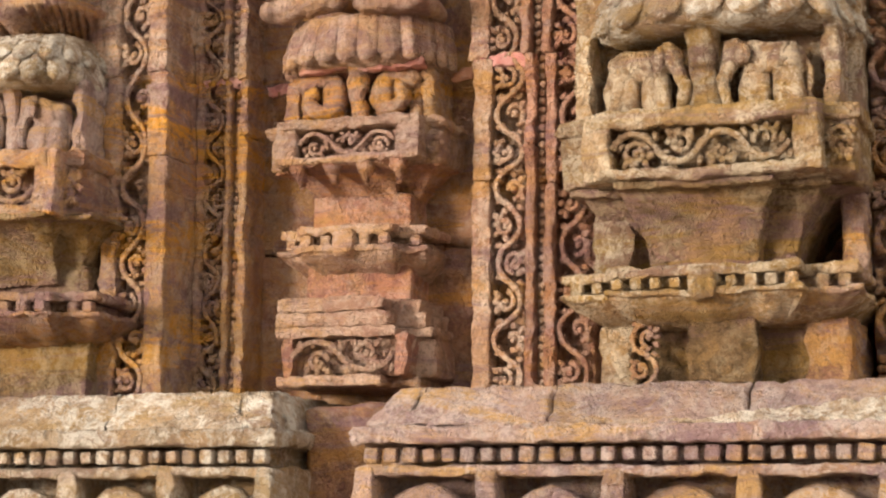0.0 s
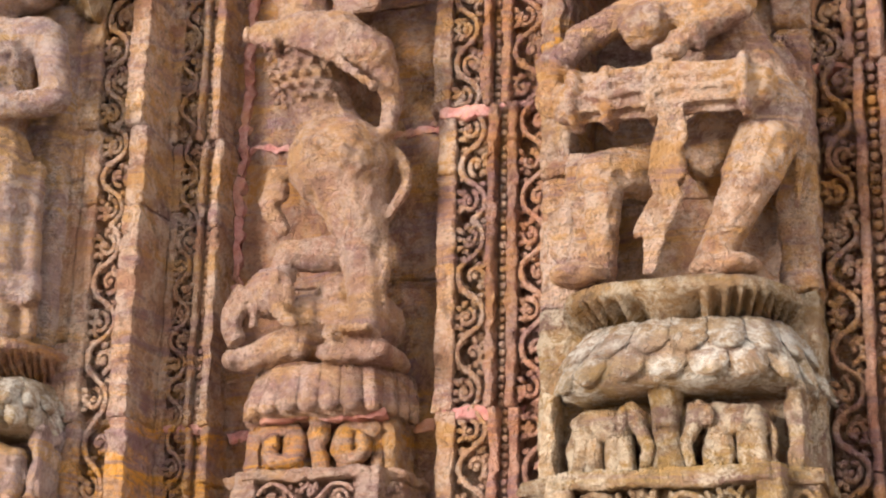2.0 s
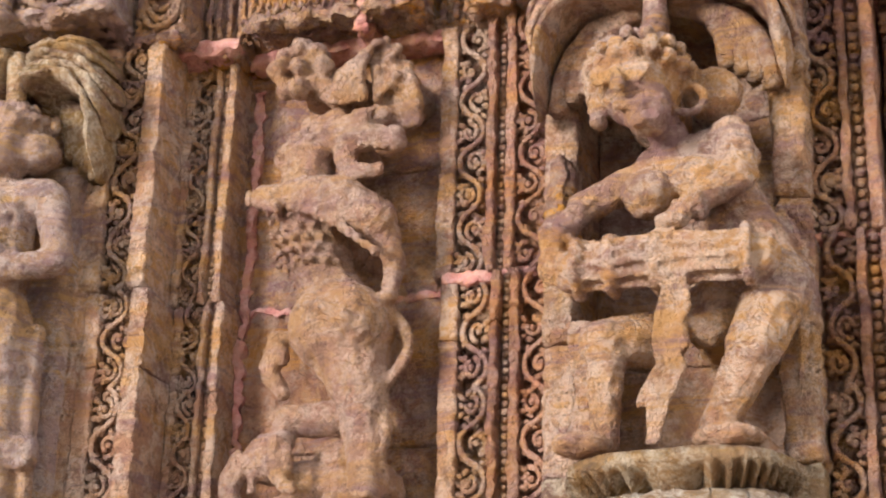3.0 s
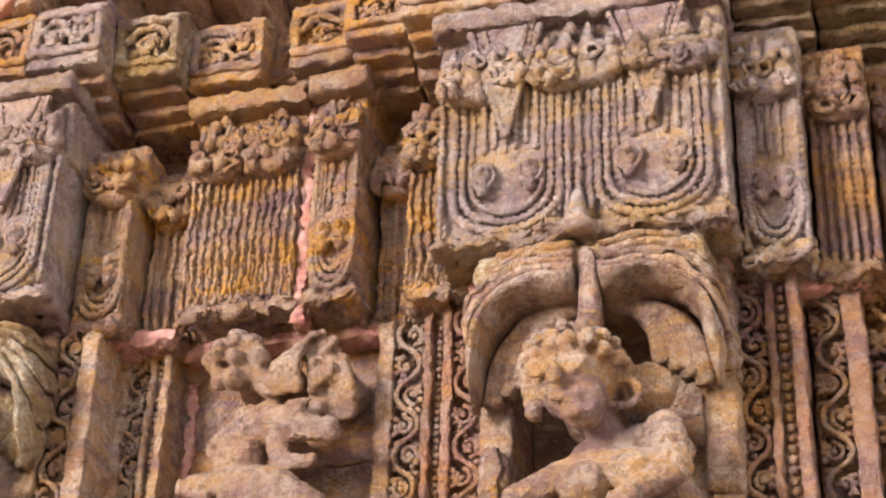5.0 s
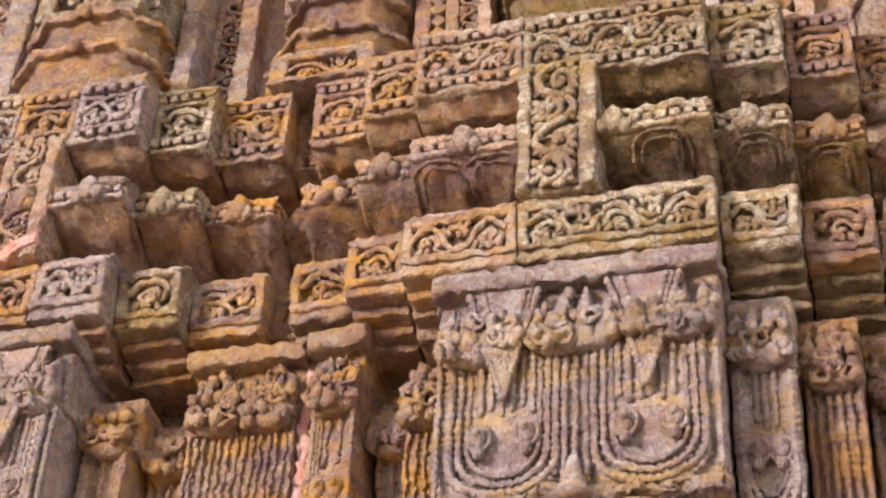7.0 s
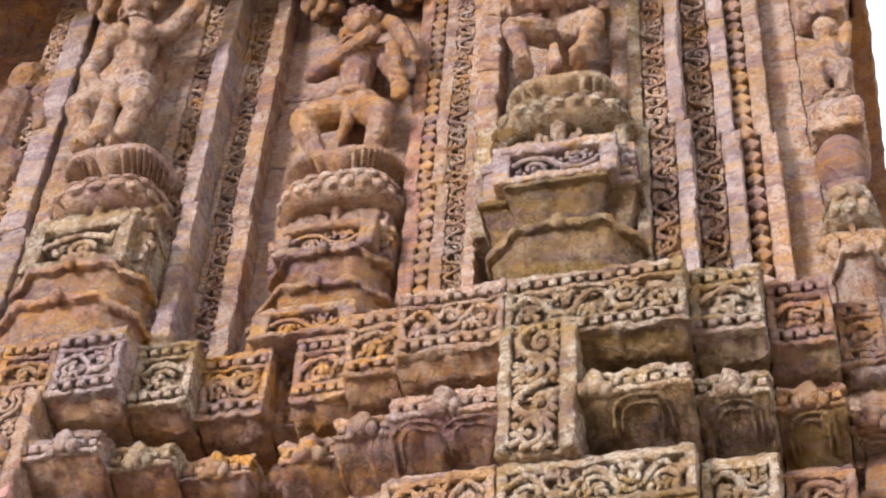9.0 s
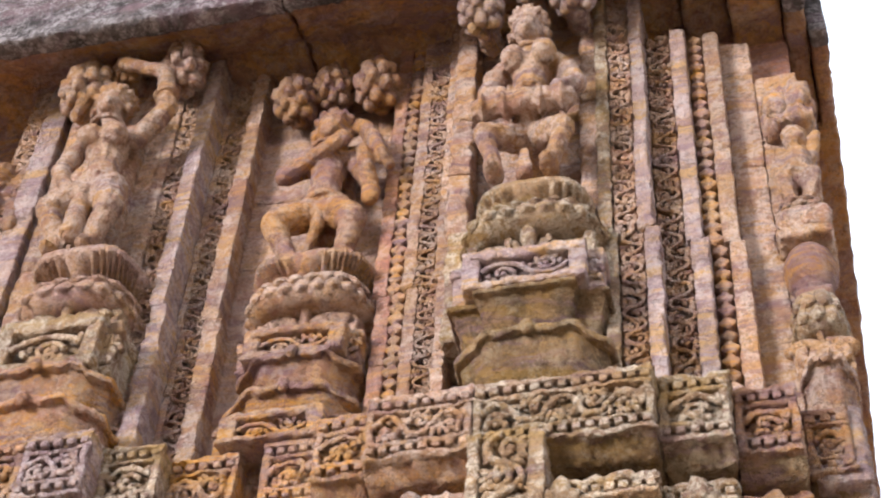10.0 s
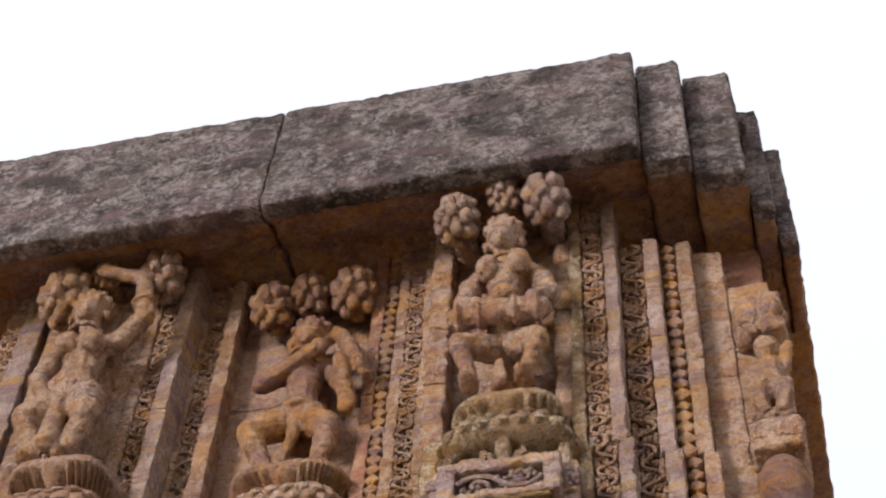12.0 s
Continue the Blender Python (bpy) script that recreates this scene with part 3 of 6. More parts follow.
def lotus(t, xc, w, y, z0, z1, back_y, material, petals, double=True):
    """A skirt that flares downward, laid with two rows of overlapping round-tipped petals."""
    h = z1 - z0
    depth = back_y - y
    a = np.linspace(np.pi, 2 * np.pi, 41)
    bx = np.sign(np.cos(a)) * np.abs(np.cos(a)) ** 0.55 * w / 2
    by = np.sign(np.sin(a)) * np.abs(np.sin(a)) ** 0.55 * depth
    run = np.concatenate([[0], np.cumsum(np.hypot(np.diff(bx), np.diff(by)))])

    def flare(f):
        return 1.0 - (0.17 if double else 0.06) * np.clip(f, 0, 1.2) ** 1.5

    rows = []
    for f, s in ((-0.05, 0.80), (0.0, 0.955), (0.16, 0.965), (0.55, 0.91 if double else 0.95), (0.85, 0.84 if double else 0.93), (1.0, 0.80 if double else 0.90)):
        rows.append(np.stack([xc + bx * s, back_y + by * s, 0 * a + z0 + f * h], -1))
    n = len(a)
    faces = [(i * n + k, i * n + k + 1, (i + 1) * n + k + 1, (i + 1) * n + k) for i in range(5) for k in range(n - 1)]
    faces += [tuple(range(n))[::-1], tuple(5 * n + k for k in range(n))]
    body = part("lotus_core", Shape().add(np.concatenate(rows), faces), material, t)
    pitch = run[-1] / petals
    u, f = np.meshgrid(np.linspace(-1, 1, 9), np.linspace(0, 1, 7), indexing="ij")
    quads = [(i * 7 + j, (i + 1) * 7 + j, (i + 1) * 7 + j + 1, i * 7 + j + 1) for i in range(8) for j in range(6)]
    rim = [i * 7 for i in range(9)] + [56 + j for j in range(1, 7)] + [i * 7 + 6 for i in range(7, -1, -1)] + [j for j in range(5, 0, -1)]
    sides = [(rim[k - 1], rim[k], rim[k] + 63, rim[k - 1] + 63) for k in range(len(rim))]
    for row, (fa, fb, proud) in enumerate(((0.02, 0.70, 0.0), (0.42, 1.04, 0.012)) if double else ((0.0, 1.0, 0.004),)):
        for k in range(petals - row):
            d = pitch * (k + 0.5 + 0.5 * row)
            if row == 0 and (d < 0.12 * run[-1] or d > 0.88 * run[-1]):
                continue
            half = 0.50 * pitch
            px2, py2 = np.interp(d + half * u, run, bx), np.interp(d + half * u, run, by)
            tip = (0.42 if double else 0.22) * (1 - np.sqrt(np.clip(1 - 0.96 * u ** 2, 0, 1)))
            g = fa + (fb - fa) * (tip + f * (1 - tip))
            k2 = flare(g) - 0.015
            lift = proud + 0.012 * (1 - u ** 2) * (1 - f) + 0.010 * np.exp(-((np.sqrt(u ** 2 + (1.2 * (f - 0.42)) ** 2) - 0.0) / 0.45) ** 2)
            norm = np.maximum(np.hypot(px2, py2), 1e-6)
            zz = z0 + g * h
            front = np.stack([xc + px2 * k2 + lift * px2 / norm, back_y + py2 * k2 + lift * py2 / norm, zz], -1).reshape(-1, 3)
            rear = np.stack([xc + px2 * (k2 - 0.07), back_y + py2 * (k2 - 0.07), zz], -1).reshape(-1, 3)
            s = Shape().add(np.concatenate([front, rear]), [qd[::-1] for qd in quads] + [tuple(m + 63 for m in qd) for qd in quads] + sides)
            part("petal", s, material, body, "", 0.004)


def ribbed(t, xc, w, y, z0, z1, back_y, material, ribs=26):
    """A cushion with a ribbed underside."""
    h, depth = z1 - z0, back_y - y
    a = np.linspace(np.pi, 2 * np.pi, 4 * ribs + 1)

    def ring(s, z, wave):
        k = s * (1 + wave * np.cos(4 * ribs * a / 2 * 2))
        return np.stack([xc + np.sign(np.cos(a)) * np.abs(np.cos(a)) ** 0.5 * w / 2 * k, back_y + np.sign(np.sin(a)) * np.abs(np.sin(a)) ** 0.5 * depth * k, 0 * a + z], -1)

    wave = np.cos(np.arange(len(a)) * np.pi / 2)[:, None]
    rows = []
    for f, s, bite in ((0, 0.76, 0.05), (0.2, 0.84, 0.065), (0.45, 0.93, 0.06), (0.60, 0.985, 0.035), (0.66, 1.0, 0.0), (0.9, 1.0, 0.0), (1.0, 0.95, 0.0)):
        p = ring(s, z0 + f * h, 0.0)
        centre = np.array([xc, back_y, 0.0])
        p[:, :2] = centre[:2] + (p[:, :2] - centre[:2]) * (1 + bite * wave)
        rows.append(p)
    n = len(a)
    faces = [(i * n + k, i * n + k + 1, (i + 1) * n + k + 1, (i + 1) * n + k) for i in range(len(rows) - 1) for k in range(n - 1)]
    faces += [tuple(range(n))[::-1], tuple((len(rows) - 1) * n + k for k in range(n))]
    part("ribbed_cushion", Shape().add(np.concatenate(rows), faces), material, t, "", 0.004)


def niche(t, xc, w, y, z0, z1, back_y, material, rng, beasts=True):
    """A sunk niche: corner posts and a middle stem, with small elephants or curled leaf consoles between."""
    h = z1 - z0
    body = part("niche_back", Shape().block(xc - 0.44 * w, xc + 0.44 * w, y + 0.15, back_y, z0, z1, 0.01, 0.06), material, t)
    s = Shape().limb((xc, y + 0.07, z0), (xc, y + 0.05, z0 + 0.5 * h), 0.075 * w, 0.05 * w, 9).limb((xc, y + 0.05, z0 + 0.5 * h), (xc, y + 0.03, z1), 0.05 * w, 0.07 * w, 9)
    part("niche_stem", s, material, body, "", 0.009)
    for side in (-1, 1):
        part("niche_post", Shape().block(xc + side * 0.45 * w - 0.02, xc + side * 0.45 * w + 0.02, y + 0.06, back_y, z0, z1, 0.012, 0.04), material, body, "", 0.01)
        cx = xc + side * 0.24 * w
        s = Shape()
        if beasts:
            r = 0.18 * h
            for k in (-0.09, -0.045, 0.045, 0.085):
                s.limb((cx + k * w, y + 0.06, z0 + 0.01), (cx + 0.85 * k * w, y + 0.07, z0 + 0.5 * h), 0.55 * r, 0.62 * r, 8)
            s.limb((cx - 0.06 * w, y + 0.07, z0 + 0.60 * h), (cx + 0.06 * w, y + 0.07, z0 + 0.58 * h), 1.05 * r, 0.95 * r, 10)
            hx = cx - side * 0.12 * w
            s.blob((hx, y + 0.05, z0 + 0.66 * h), (0.85 * r, 0.8 * r, 0.9 * r), 10, 7).blob((hx + side * 0.03 * w, y + 0.02, z0 + 0.62 * h), (0.5 * r, 0.25 * r, 0.75 * r), 9, 6)
            u = np.linspace(0, 1, 9)
            s.tube(np.stack([hx - side * 0.05 * w * np.sin(2.4 * u), 0 * u + y + 0.04, z0 + (0.62 - 0.52 * u) * h], -1), r * (0.5 - 0.2 * u), 7)
            s.tube(np.stack([cx + side * (0.11 * w + 0.02 * w * np.sin(3 * u)), 0 * u + y + 0.08, z0 + (0.6 - 0.5 * u) * h], -1), 0.25 * r, 6)
            part("elephant_carving", s, material, body, "", 0.008)
        else:
            u = np.linspace(0, 1, 16)
            ang = side * (0.4 + 2 * np.pi * 1.15 * u) + (0 if side > 0 else np.pi)
            rr = h * (0.42 - 0.30 * u)
            s.tube(np.stack([cx + rr * np.cos(ang), y + 0.07 - 0.03 * u, z0 + 0.50 * h + rr * np.sin(ang)], -1), 0.15 * h * (1.2 - 0.4 * u), 7)
            s.limb((cx - side * 0.08 * w, y + 0.07, z0), (cx - side * 0.06 * w, y + 0.06, z0 + 0.6 * h), 0.13 * h, 0.17 * h, 8)
            s.limb((cx + side * 0.12 * w, y + 0.09, z0), (cx + side * 0.13 * w, y + 0.08, z1), 0.14 * h, 0.12 * h, 8)
            part("leaf_console", s, material, body, "", 0.007)


def canopy(t, xc, w, y, z0, z1, material, rng, lobes=2):
    """Arching sprays of leaves over the figure's head."""
    h = z1 - z0
    top = part("canopy_bud", Shape().limb((xc, y + 0.02, z1 - 0.45 * h), (xc, y, z1 - 0.05 * h), 0.04, 0.03, 8), material, t)
    for side in (-1, 1)[:lobes]:
        for j in range(5):     # thick overlapping blades, the innermost the longest
            u = np.linspace(0, 1.0 - 0.13 * j, 14)
            x = xc + side * (0.035 + w * 0.40 * np.sin(u * 1.62) + 0.030 * j * u)
            z = z1 - h * 0.22 + 0.030 * j + h * 0.10 * np.sin(u * 2.6) - h * 0.66 * u ** 2.4
            yy = y + 0.045 + 0.010 * j + 0.05 * u
            blade = 0.024 * np.clip(1.15 - 0.2 * u, 0, 1) * np.clip((u[-1] - u) / 0.14 + 0.25, 0, 1)
            part("leaf_blade", Shape().tube(np.stack([x, yy, z], -1), blade, 14, (0, -1, 0), 4.6), material, top, "", 0.011)
        s = Shape()
        for j in range(4):     # the ribbed stems under the hood
            u = np.linspace(0, 1, 10)
            s.tube(np.stack([xc + side * (0.03 + w * (0.20 + 0.05 * j) * np.sin(u * 1.55)), 0 * u + y + 0.13, z1 - h * 0.22 - h * (0.42 + 0.05 * j) * u ** 2], -1), 0.030, 7)
        part("leaf_spray", s, material, top, "", 0.006)


def slab(t, x0, x1, y, z0, z1, back_y, material, cuts=3):
    edges = np.linspace(z0, z1, cuts + 1)
    for a, b in zip(edges, edges[1:]):
        part("back_slab", Shape().block(x0, x1, y, back_y, a + 0.001, b - 0.001, 0.014, 0.06), material, t, "", 0.008)


def recess(t, x0, x1, y, z0, z1, back_y, material, rim=0.09, deep=0.15, cuts=4):
    """A sunk back between two upright margins, behind a standing figure."""
    edges = np.linspace(z0, z1, cuts + 1)
    for a, b in zip(edges, edges[1:]):
        part("back_slab", Shape().block(x0 + rim, x1 - rim, y + deep, back_y, a + 0.001, b - 0.001, 0.014, 0.06), material, t, "", 0.008)
        for c, d in ((x0, x0 + rim), (x1 - rim, x1)):
            part("margin", Shape().block(c, d, y, back_y, a + 0.001, b - 0.001, 0.02, 0.05), material, t, "", 0.010)


B = 0.15
rng = random.Random(5)

# main lower pilaster
E = thing("carved_pilaster", (-0.92, -0.4, 1.9), "lichened buff sandstone pilaster with lotus pedestal and leaf canopy", "pilaster", "lower pilasters")
# necks and cups: mossy brown, with recess shade darkening the colour
neck(E, -0.90, 0.60, -0.28, 1.90, 2.08, B, MOSS_SHADE)
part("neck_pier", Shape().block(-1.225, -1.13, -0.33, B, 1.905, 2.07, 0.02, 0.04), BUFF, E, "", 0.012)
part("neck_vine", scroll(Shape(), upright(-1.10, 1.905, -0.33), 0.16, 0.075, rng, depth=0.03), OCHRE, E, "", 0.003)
part("neck_pier", Shape().block(-0.985, -0.815, -0.39, B, 1.905, 2.07, 0.012, 0.04), MOSS_SHADE, E, "", 0.012)
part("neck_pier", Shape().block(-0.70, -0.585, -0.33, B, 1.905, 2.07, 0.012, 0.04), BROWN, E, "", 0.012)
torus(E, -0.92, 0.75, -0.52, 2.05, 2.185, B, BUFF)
neck(E, -0.90, 0.34, -0.28, 2.17, 2.26, B, MOSS_SHADE)
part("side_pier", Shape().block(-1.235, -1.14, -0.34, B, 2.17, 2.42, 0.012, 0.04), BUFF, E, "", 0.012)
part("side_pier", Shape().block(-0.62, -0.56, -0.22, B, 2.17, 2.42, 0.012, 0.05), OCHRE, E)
cup(E, -0.95, 0.42, 0.66, -0.32, -0.49, 2.17, 2.41, B, MOSS_SHADE)
cup(E, -0.925, 0.34, 0.74, -0.20, -0.40, 2.27, 2.41, B, MOSS_SHADE)
frieze_box(E, -0.925, 0.75, -0.51, 2.405, 2.58, B, BUFF, rng)
niche(E, -0.93, 0.70, -0.46, 2.575, 2.82, B, BUFF, rng)
lotus(E, -0.91, 0.74, -0.54, 2.80, 2.98, B, PALE, 17)
ribbed(E, -0.92, 0.66, -0.49, 2.965, 3.085, B, BUFF)
slab(E, -1.315, -0.56, -0.25, 2.6, 3.09, B, BUFF, 1)
recess(E, -1.315, -0.56, -0.25, 3.09, 4.60, B, TAN, 0.10, 0.25)
canopy(E, -0.95, 0.80, -0.42, 4.05, 4.58, TAN, rng)
for bx, bz in ((-1.255, 3.96), (-1.265, 3.86), (-1.24, 3.76)):
    part("margin_leaf", Shape().blob((bx, -0.255, bz), (0.045, 0.035, 0.075), 10, 7).tube([(bx - 0.02, -0.28, bz - 0.06), (bx + 0.02, -0.295, bz), (bx + 0.0, -0.28, bz + 0.07)], 0.012, 6), OCHRE, E, "", 0.008)
part("canopy_crest", Shape().block(-1.29, -0.60, -0.42, B, 4.50, 4.60, 0.03, 0.05), BUFF, E, "", 0.014)

# lower pilaster in the bay
C = thing("carved_pilaster", (-1.97, -0.15, 1.93), "red sandstone bay pilaster with carved pedestal courses", "pilaster", "lower pilasters")
for a, b, ww in ((1.935, 1.965, 0.32), (1.965, 2.07, 0.36), (2.07, 2.10, 0.36), (2.10, 2.14, 0.34), (2.14, 2.18, 0.32)):
    s = Shape().block(-2.19, -2.19 + ww, -0.22, B, a, b, 0.008, 0.05)
    s.block(-2.17, -2.17 + ww + 0.06, -0.14, B, a, b, 0.008, 0.05)
    if (a, b) == (1.965, 2.07):
        s = Shape().block(-2.17, -1.80, -0.18, B, a, b, 0.008, 0.05).block(-2.16, -1.75, -0.12, B, a, b, 0.008, 0.05)
    part("base_course", s, ROSE, C)
s = scroll(Shape(), level(-2.14, 2.015, -0.18), 0.30, 0.1, rng, depth=0.035, cell=1.3)
part("panel_vine", s, ROSE, C, "", 0.003)
for x in (-2.17, -1.835):
    part("panel_post", Shape().block(x, x + 0.035, -0.215, B, 1.96, 2.08, 0.008, 0.05), RED, C)
neck(C, -1.99, 0.32, -0.10, 2.17, 2.30, B, RED)
torus(C, -1.99, 0.46, -0.22, 2.245, 2.385, B, ROSE)
neck(C, -1.99, 0.30, -0.09, 2.39, 2.49, B, RED)
cup(C, -1.99, 0.30, 0.50, -0.06, -0.20, 2.46, 2.57, B, RED, 4)
frieze_box(C, -1.99, 0.53, -0.22, 2.562, 2.69, B, ROSE, rng)
niche(C, -1.99, 0.46, -0.18, 2.688, 2.855, B, OCHRE, rng, False)
lotus(C, -1.99, 0.50, -0.23, 2.85, 2.99, B, ROSE, 17, False)

# far lower pilaster
A = thing("carved_pilaster", (-3.05, -0.4, 1.9), "dark weathered sandstone pilaster with stepped pedestal", "pilaster", "lower pilasters")
xa = -2.97
# necks and cup: deep shade put into the colour as dark olive stone
neck(A, xa, 0.46, -0.30, 1.90, 2.08, B, MOSS_SHADE)
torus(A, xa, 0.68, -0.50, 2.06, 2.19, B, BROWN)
neck(A, xa, 0.40, -0.26, 2.18, 2.30, B, MOSS_SHADE)
cup(A, xa, 0.34, 0.60, -0.28, -0.49, 2.24, 2.42, B, MOSS_SHADE)
frieze_box(A, xa, 0.50, -0.48, 2.41, 2.60, B, OCHRE, rng)
niche(A, xa, 0.46, -0.42, 2.60, 2.82, B, MAUVE, rng)
lotus(A, xa, 0.48, -0.50, 2.80, 2.96, B, PALE, 20)
ribbed(A, xa, 0.44, -0.46, 2.96, 3.07, B, BROWN)
slab(A, -3.36, -2.76, -0.24, 2.6, 4.62, B, TAN, 4)
canopy(A, -3.0, 0.62, -0.40, 4.02, 4.55, BUFF, rng)

# ---- capitals ----


def pearl_string(points, r=0.011, bead_len=0.03):
    p = np.asarray(points, float)
    run = np.concatenate([[0], np.cumsum(np.linalg.norm(np.diff(p, axis=0), axis=1))])
    n = max(2, int(run[-1] / bead_len))
    d = np.linspace(0, run[-1], 2 * n + 1)
    q = np.stack([np.interp(d, run, p[:, k]) for k in range(3)], -1)
    return q, np.where(np.arange(len(d)) % 2 == 1, r, r * 0.55)


def capital(name_label, x0, x1, y, z0, z1, material, back_y=B, strings=6, loops=0, vees=0, clumps=3, lip=True):
    """A block hung with carved pearl strings, loops and pendants under a crowded figure band."""
    t = thing("capital", (0.5 * (x0 + x1), y, z0), name_label, "capital", "capitals")
    w, h = x1 - x0, z1 - z0
    zb = z1 - 0.36 * h
    fade = 0.72 if material is OCHRE else 1.0     # the stained blocks are the most worn

    def droop(p):
        q = p.copy()
        s = np.clip((z0 + 0.35 * h - q[:, 2]) / (0.35 * h), 0, 1)
        q[:, 1] += 0.03 * s * (q[:, 1] < y + 0.08)
        return q

    part("drapery", Shape().block(x0 + 0.01, x1 - 0.01, y + 0.02, back_y, z0 + 0.02, zb + 0.05, 0.018, 0.045, droop), material, t, "", 0.008)
    part("bottom_lip", Shape().block(x0, x1, y + 0.005, back_y, z0, z0 + 0.05, 0.02, 0.03), material, t, "", 0.02)
    part("band_back", Shape().block(x0, x1, y + 0.03, back_y, zb, z1 - 0.05, 0.012, 0.05), material, t)
    if lip:
        part("top_slab", Shape().block(x0 - 0.015, x1 + 0.015, y - 0.045, back_y, z1 - 0.075, z1, 0.014, 0.045), material, t, "", 0.01)
    for k in range(strings):
        x = x0 + w * (k + 0.5) / strings
        off = abs((k + 0.5) / strings * loops % 1 - 0.5) if loops else 1.0
        if 0.21 < off < 0.39:
            continue
        p, r = pearl_string([(x, y + 0.012, zb + 0.02), (x, y + 0.018, z0 + (0.38 * h if off <= 0.21 else 0.035) + 0.012 * (k % 3))], min(0.017, 0.42 * w / strings) * fade, 0.026)
        part("pearl_string", Shape().tube(p, r, 7), material, t, "", 0.004 / fade ** 2)
    for k in range(loops):
        c = x0 + w * (k + 0.5) / loops
        for j in range(3):     # garlands that hang straight and turn at the foot
            rad = w / loops * (0.37 - 0.06 * j)
            dip = z0 + 0.045 + 0.035 * j + 0.13 * h
            u = np.linspace(np.pi, 2 * np.pi, 13)
            xs = np.concatenate([[c - rad], c + rad * np.cos(u), [c + rad]])
            zs = np.concatenate([[zb + 0.02], dip + 0.13 * h * np.sin(u), [zb + 0.02]])
            q, r = pearl_string(np.stack([xs, 0 * xs + y + 0.010 + 0.005 * j, zs], -1), 0.0165 - 0.002 * j, 0.027)
            part("pearl_loop", Shape().tube(q, r, 7), material, t, "", 0.004)
        for side in (-1, 1):
            cx, cz = c + side * 0.165 * w / loops, z0 + 0.29 * h
            s = Shape().blob((cx, y + 0.012, cz), (0.030, 0.034, 0.042), 10, 7).blob((cx, y - 0.016, cz + 0.006), (0.015, 0.018, 0.018), 8, 5)
            s.blob((cx, y + 0.006, cz - 0.055), (0.020, 0.026, 0.022), 8, 6)
            u = np.linspace(0, 2 * np.pi, 13)
            s.tube(np.stack([cx + 0.036 * np.cos(u), 0 * u + y + 0.008, cz + 0.046 * np.sin(u)], -1), 0.009, 6)
            part("rosette", s, material, t, "", 0.003)
    for k in range(1, loops):
        c = x0 + w * k / loops
        part("tassel", Shape().limb((c, y + 0.0, z0 + 0.13), (c, y - 0.01, z0 + 0.035), 0.016, 0.042, 9).blob((c, y - 0.012, z0 + 0.015), (0.058, 0.045, 0.024), 10, 6), material, t, "", 0.005)
    for k in range(vees):
        c = x0 + w * (k + 0.5) / vees
        s = Shape()

        def wedge(p, c=c):
            q = p.copy()
            q[:, 0] = c + (q[:, 0] - c) * np.clip((q[:, 2] - (zb - 0.2 * h)) / (z1 - 0.08 - zb + 0.2 * h), 0.04, 1)
            return q

        s.block(c - 0.10, c + 0.10, y - 0.028, y + 0.06, zb - 0.2 * h, z1 - 0.08, 0.01, 0.03, wedge)
        for side in (-1, 1):
            for j in range(2):
                p, r = pearl_string([(c + side * (0.115 - 0.045 * j), y - 0.03, z1 - 0.09), (c, y - 0.02, zb - 0.22 * h + 0.1 * j)], 0.015, 0.026)
                s.tube(p, r, 6)
        part("pendant", s, material, t, "", 0.003)
    for k in range(clumps):
        c = x0 + w * (k + 0.5) / clumps
        s = Shape()
        cw = w / clumps
        for j in range(15):
            u, v = rng.uniform(-0.46, 0.46), rng.random()
            s.blob((c + u * cw, y - 0.05 + 0.06 * v + rng.uniform(-0.015, 0.015), zb - 0.02 + v * 0.27 * h * (1.15 - abs(u))), (rng.uniform(0.014, 0.032), 0.03, rng.uniform(0.016, 0.036)), 7, 5)
        s.blob((c, y - 0.0, zb + 0.0), (0.44 * cw, 0.05, 0.035), 10, 6)
        for j in (-0.36, -0.12, 0.12, 0.36):
            s.limb((c + j * cw, y - 0.015, zb + 0.03), (c + j * cw * 0.95, y + 0.005, z1 - 0.10 - 0.03 * (abs(j) > 0.2)), min(0.045, 0.15 * cw), 0.010, 7)
            s.blob((c + j * cw, y - 0.04, zb + 0.10), (0.022, 0.022, 0.026), 7, 5)
        for j in range(5):
            u = np.linspace(0, 2 * np.pi, 9)
            x, z = c + rng.uniform(-0.36, 0.36) * cw, zb + rng.uniform(-0.01, 0.1)
            s.tube(np.stack([x + 0.026 * np.cos(u), 0 * u + y - 0.05, z + 0.026 * np.sin(u)], -1), 0.009, 5)
        part("band_carving", s, material, t, "", 0.012, "stuff")
    return t


capital("broad grey-mauve capital hung with carved pearl strings", -1.415, -0.52, -0.45, 4.62, 5.495, MAUVE, strings=27, loops=2, vees=2, clumps=3)
capital("narrow capital wing set back beside the broad capital", -0.52, -0.31, -0.27, 4.58, 5.50, MAUVE, strings=7, loops=1, clumps=1, lip=False)
capital("narrow brown capital wing stepping to the corner", -0.31, -0.12, -0.15, 4.55, 5.48, BROWN, strings=6, clumps=1, lip=False)
capital("narrow brown capital wing at the corner", -0.12, 0.14, -0.03, 4.55, 5.47, BROWN, strings=6, clumps=1, lip=False)
capital("slim capital wing on the inner side", -1.58, -1.425, -0.22, 4.62, 5.42, OCHRE, strings=5, clumps=1, lip=False)
capital("ochre-stained bay capital with worn pearl strings", -2.34, -1.945, -0.22, 4.64, 5.505, OCHRE, strings=14, clumps=2)
capital("slim ochre bay capital beside a mortar joint", -1.905, -1.725, -0.24, 4.64, 5.515, OCHRE, strings=4, loops=1, clumps=1)
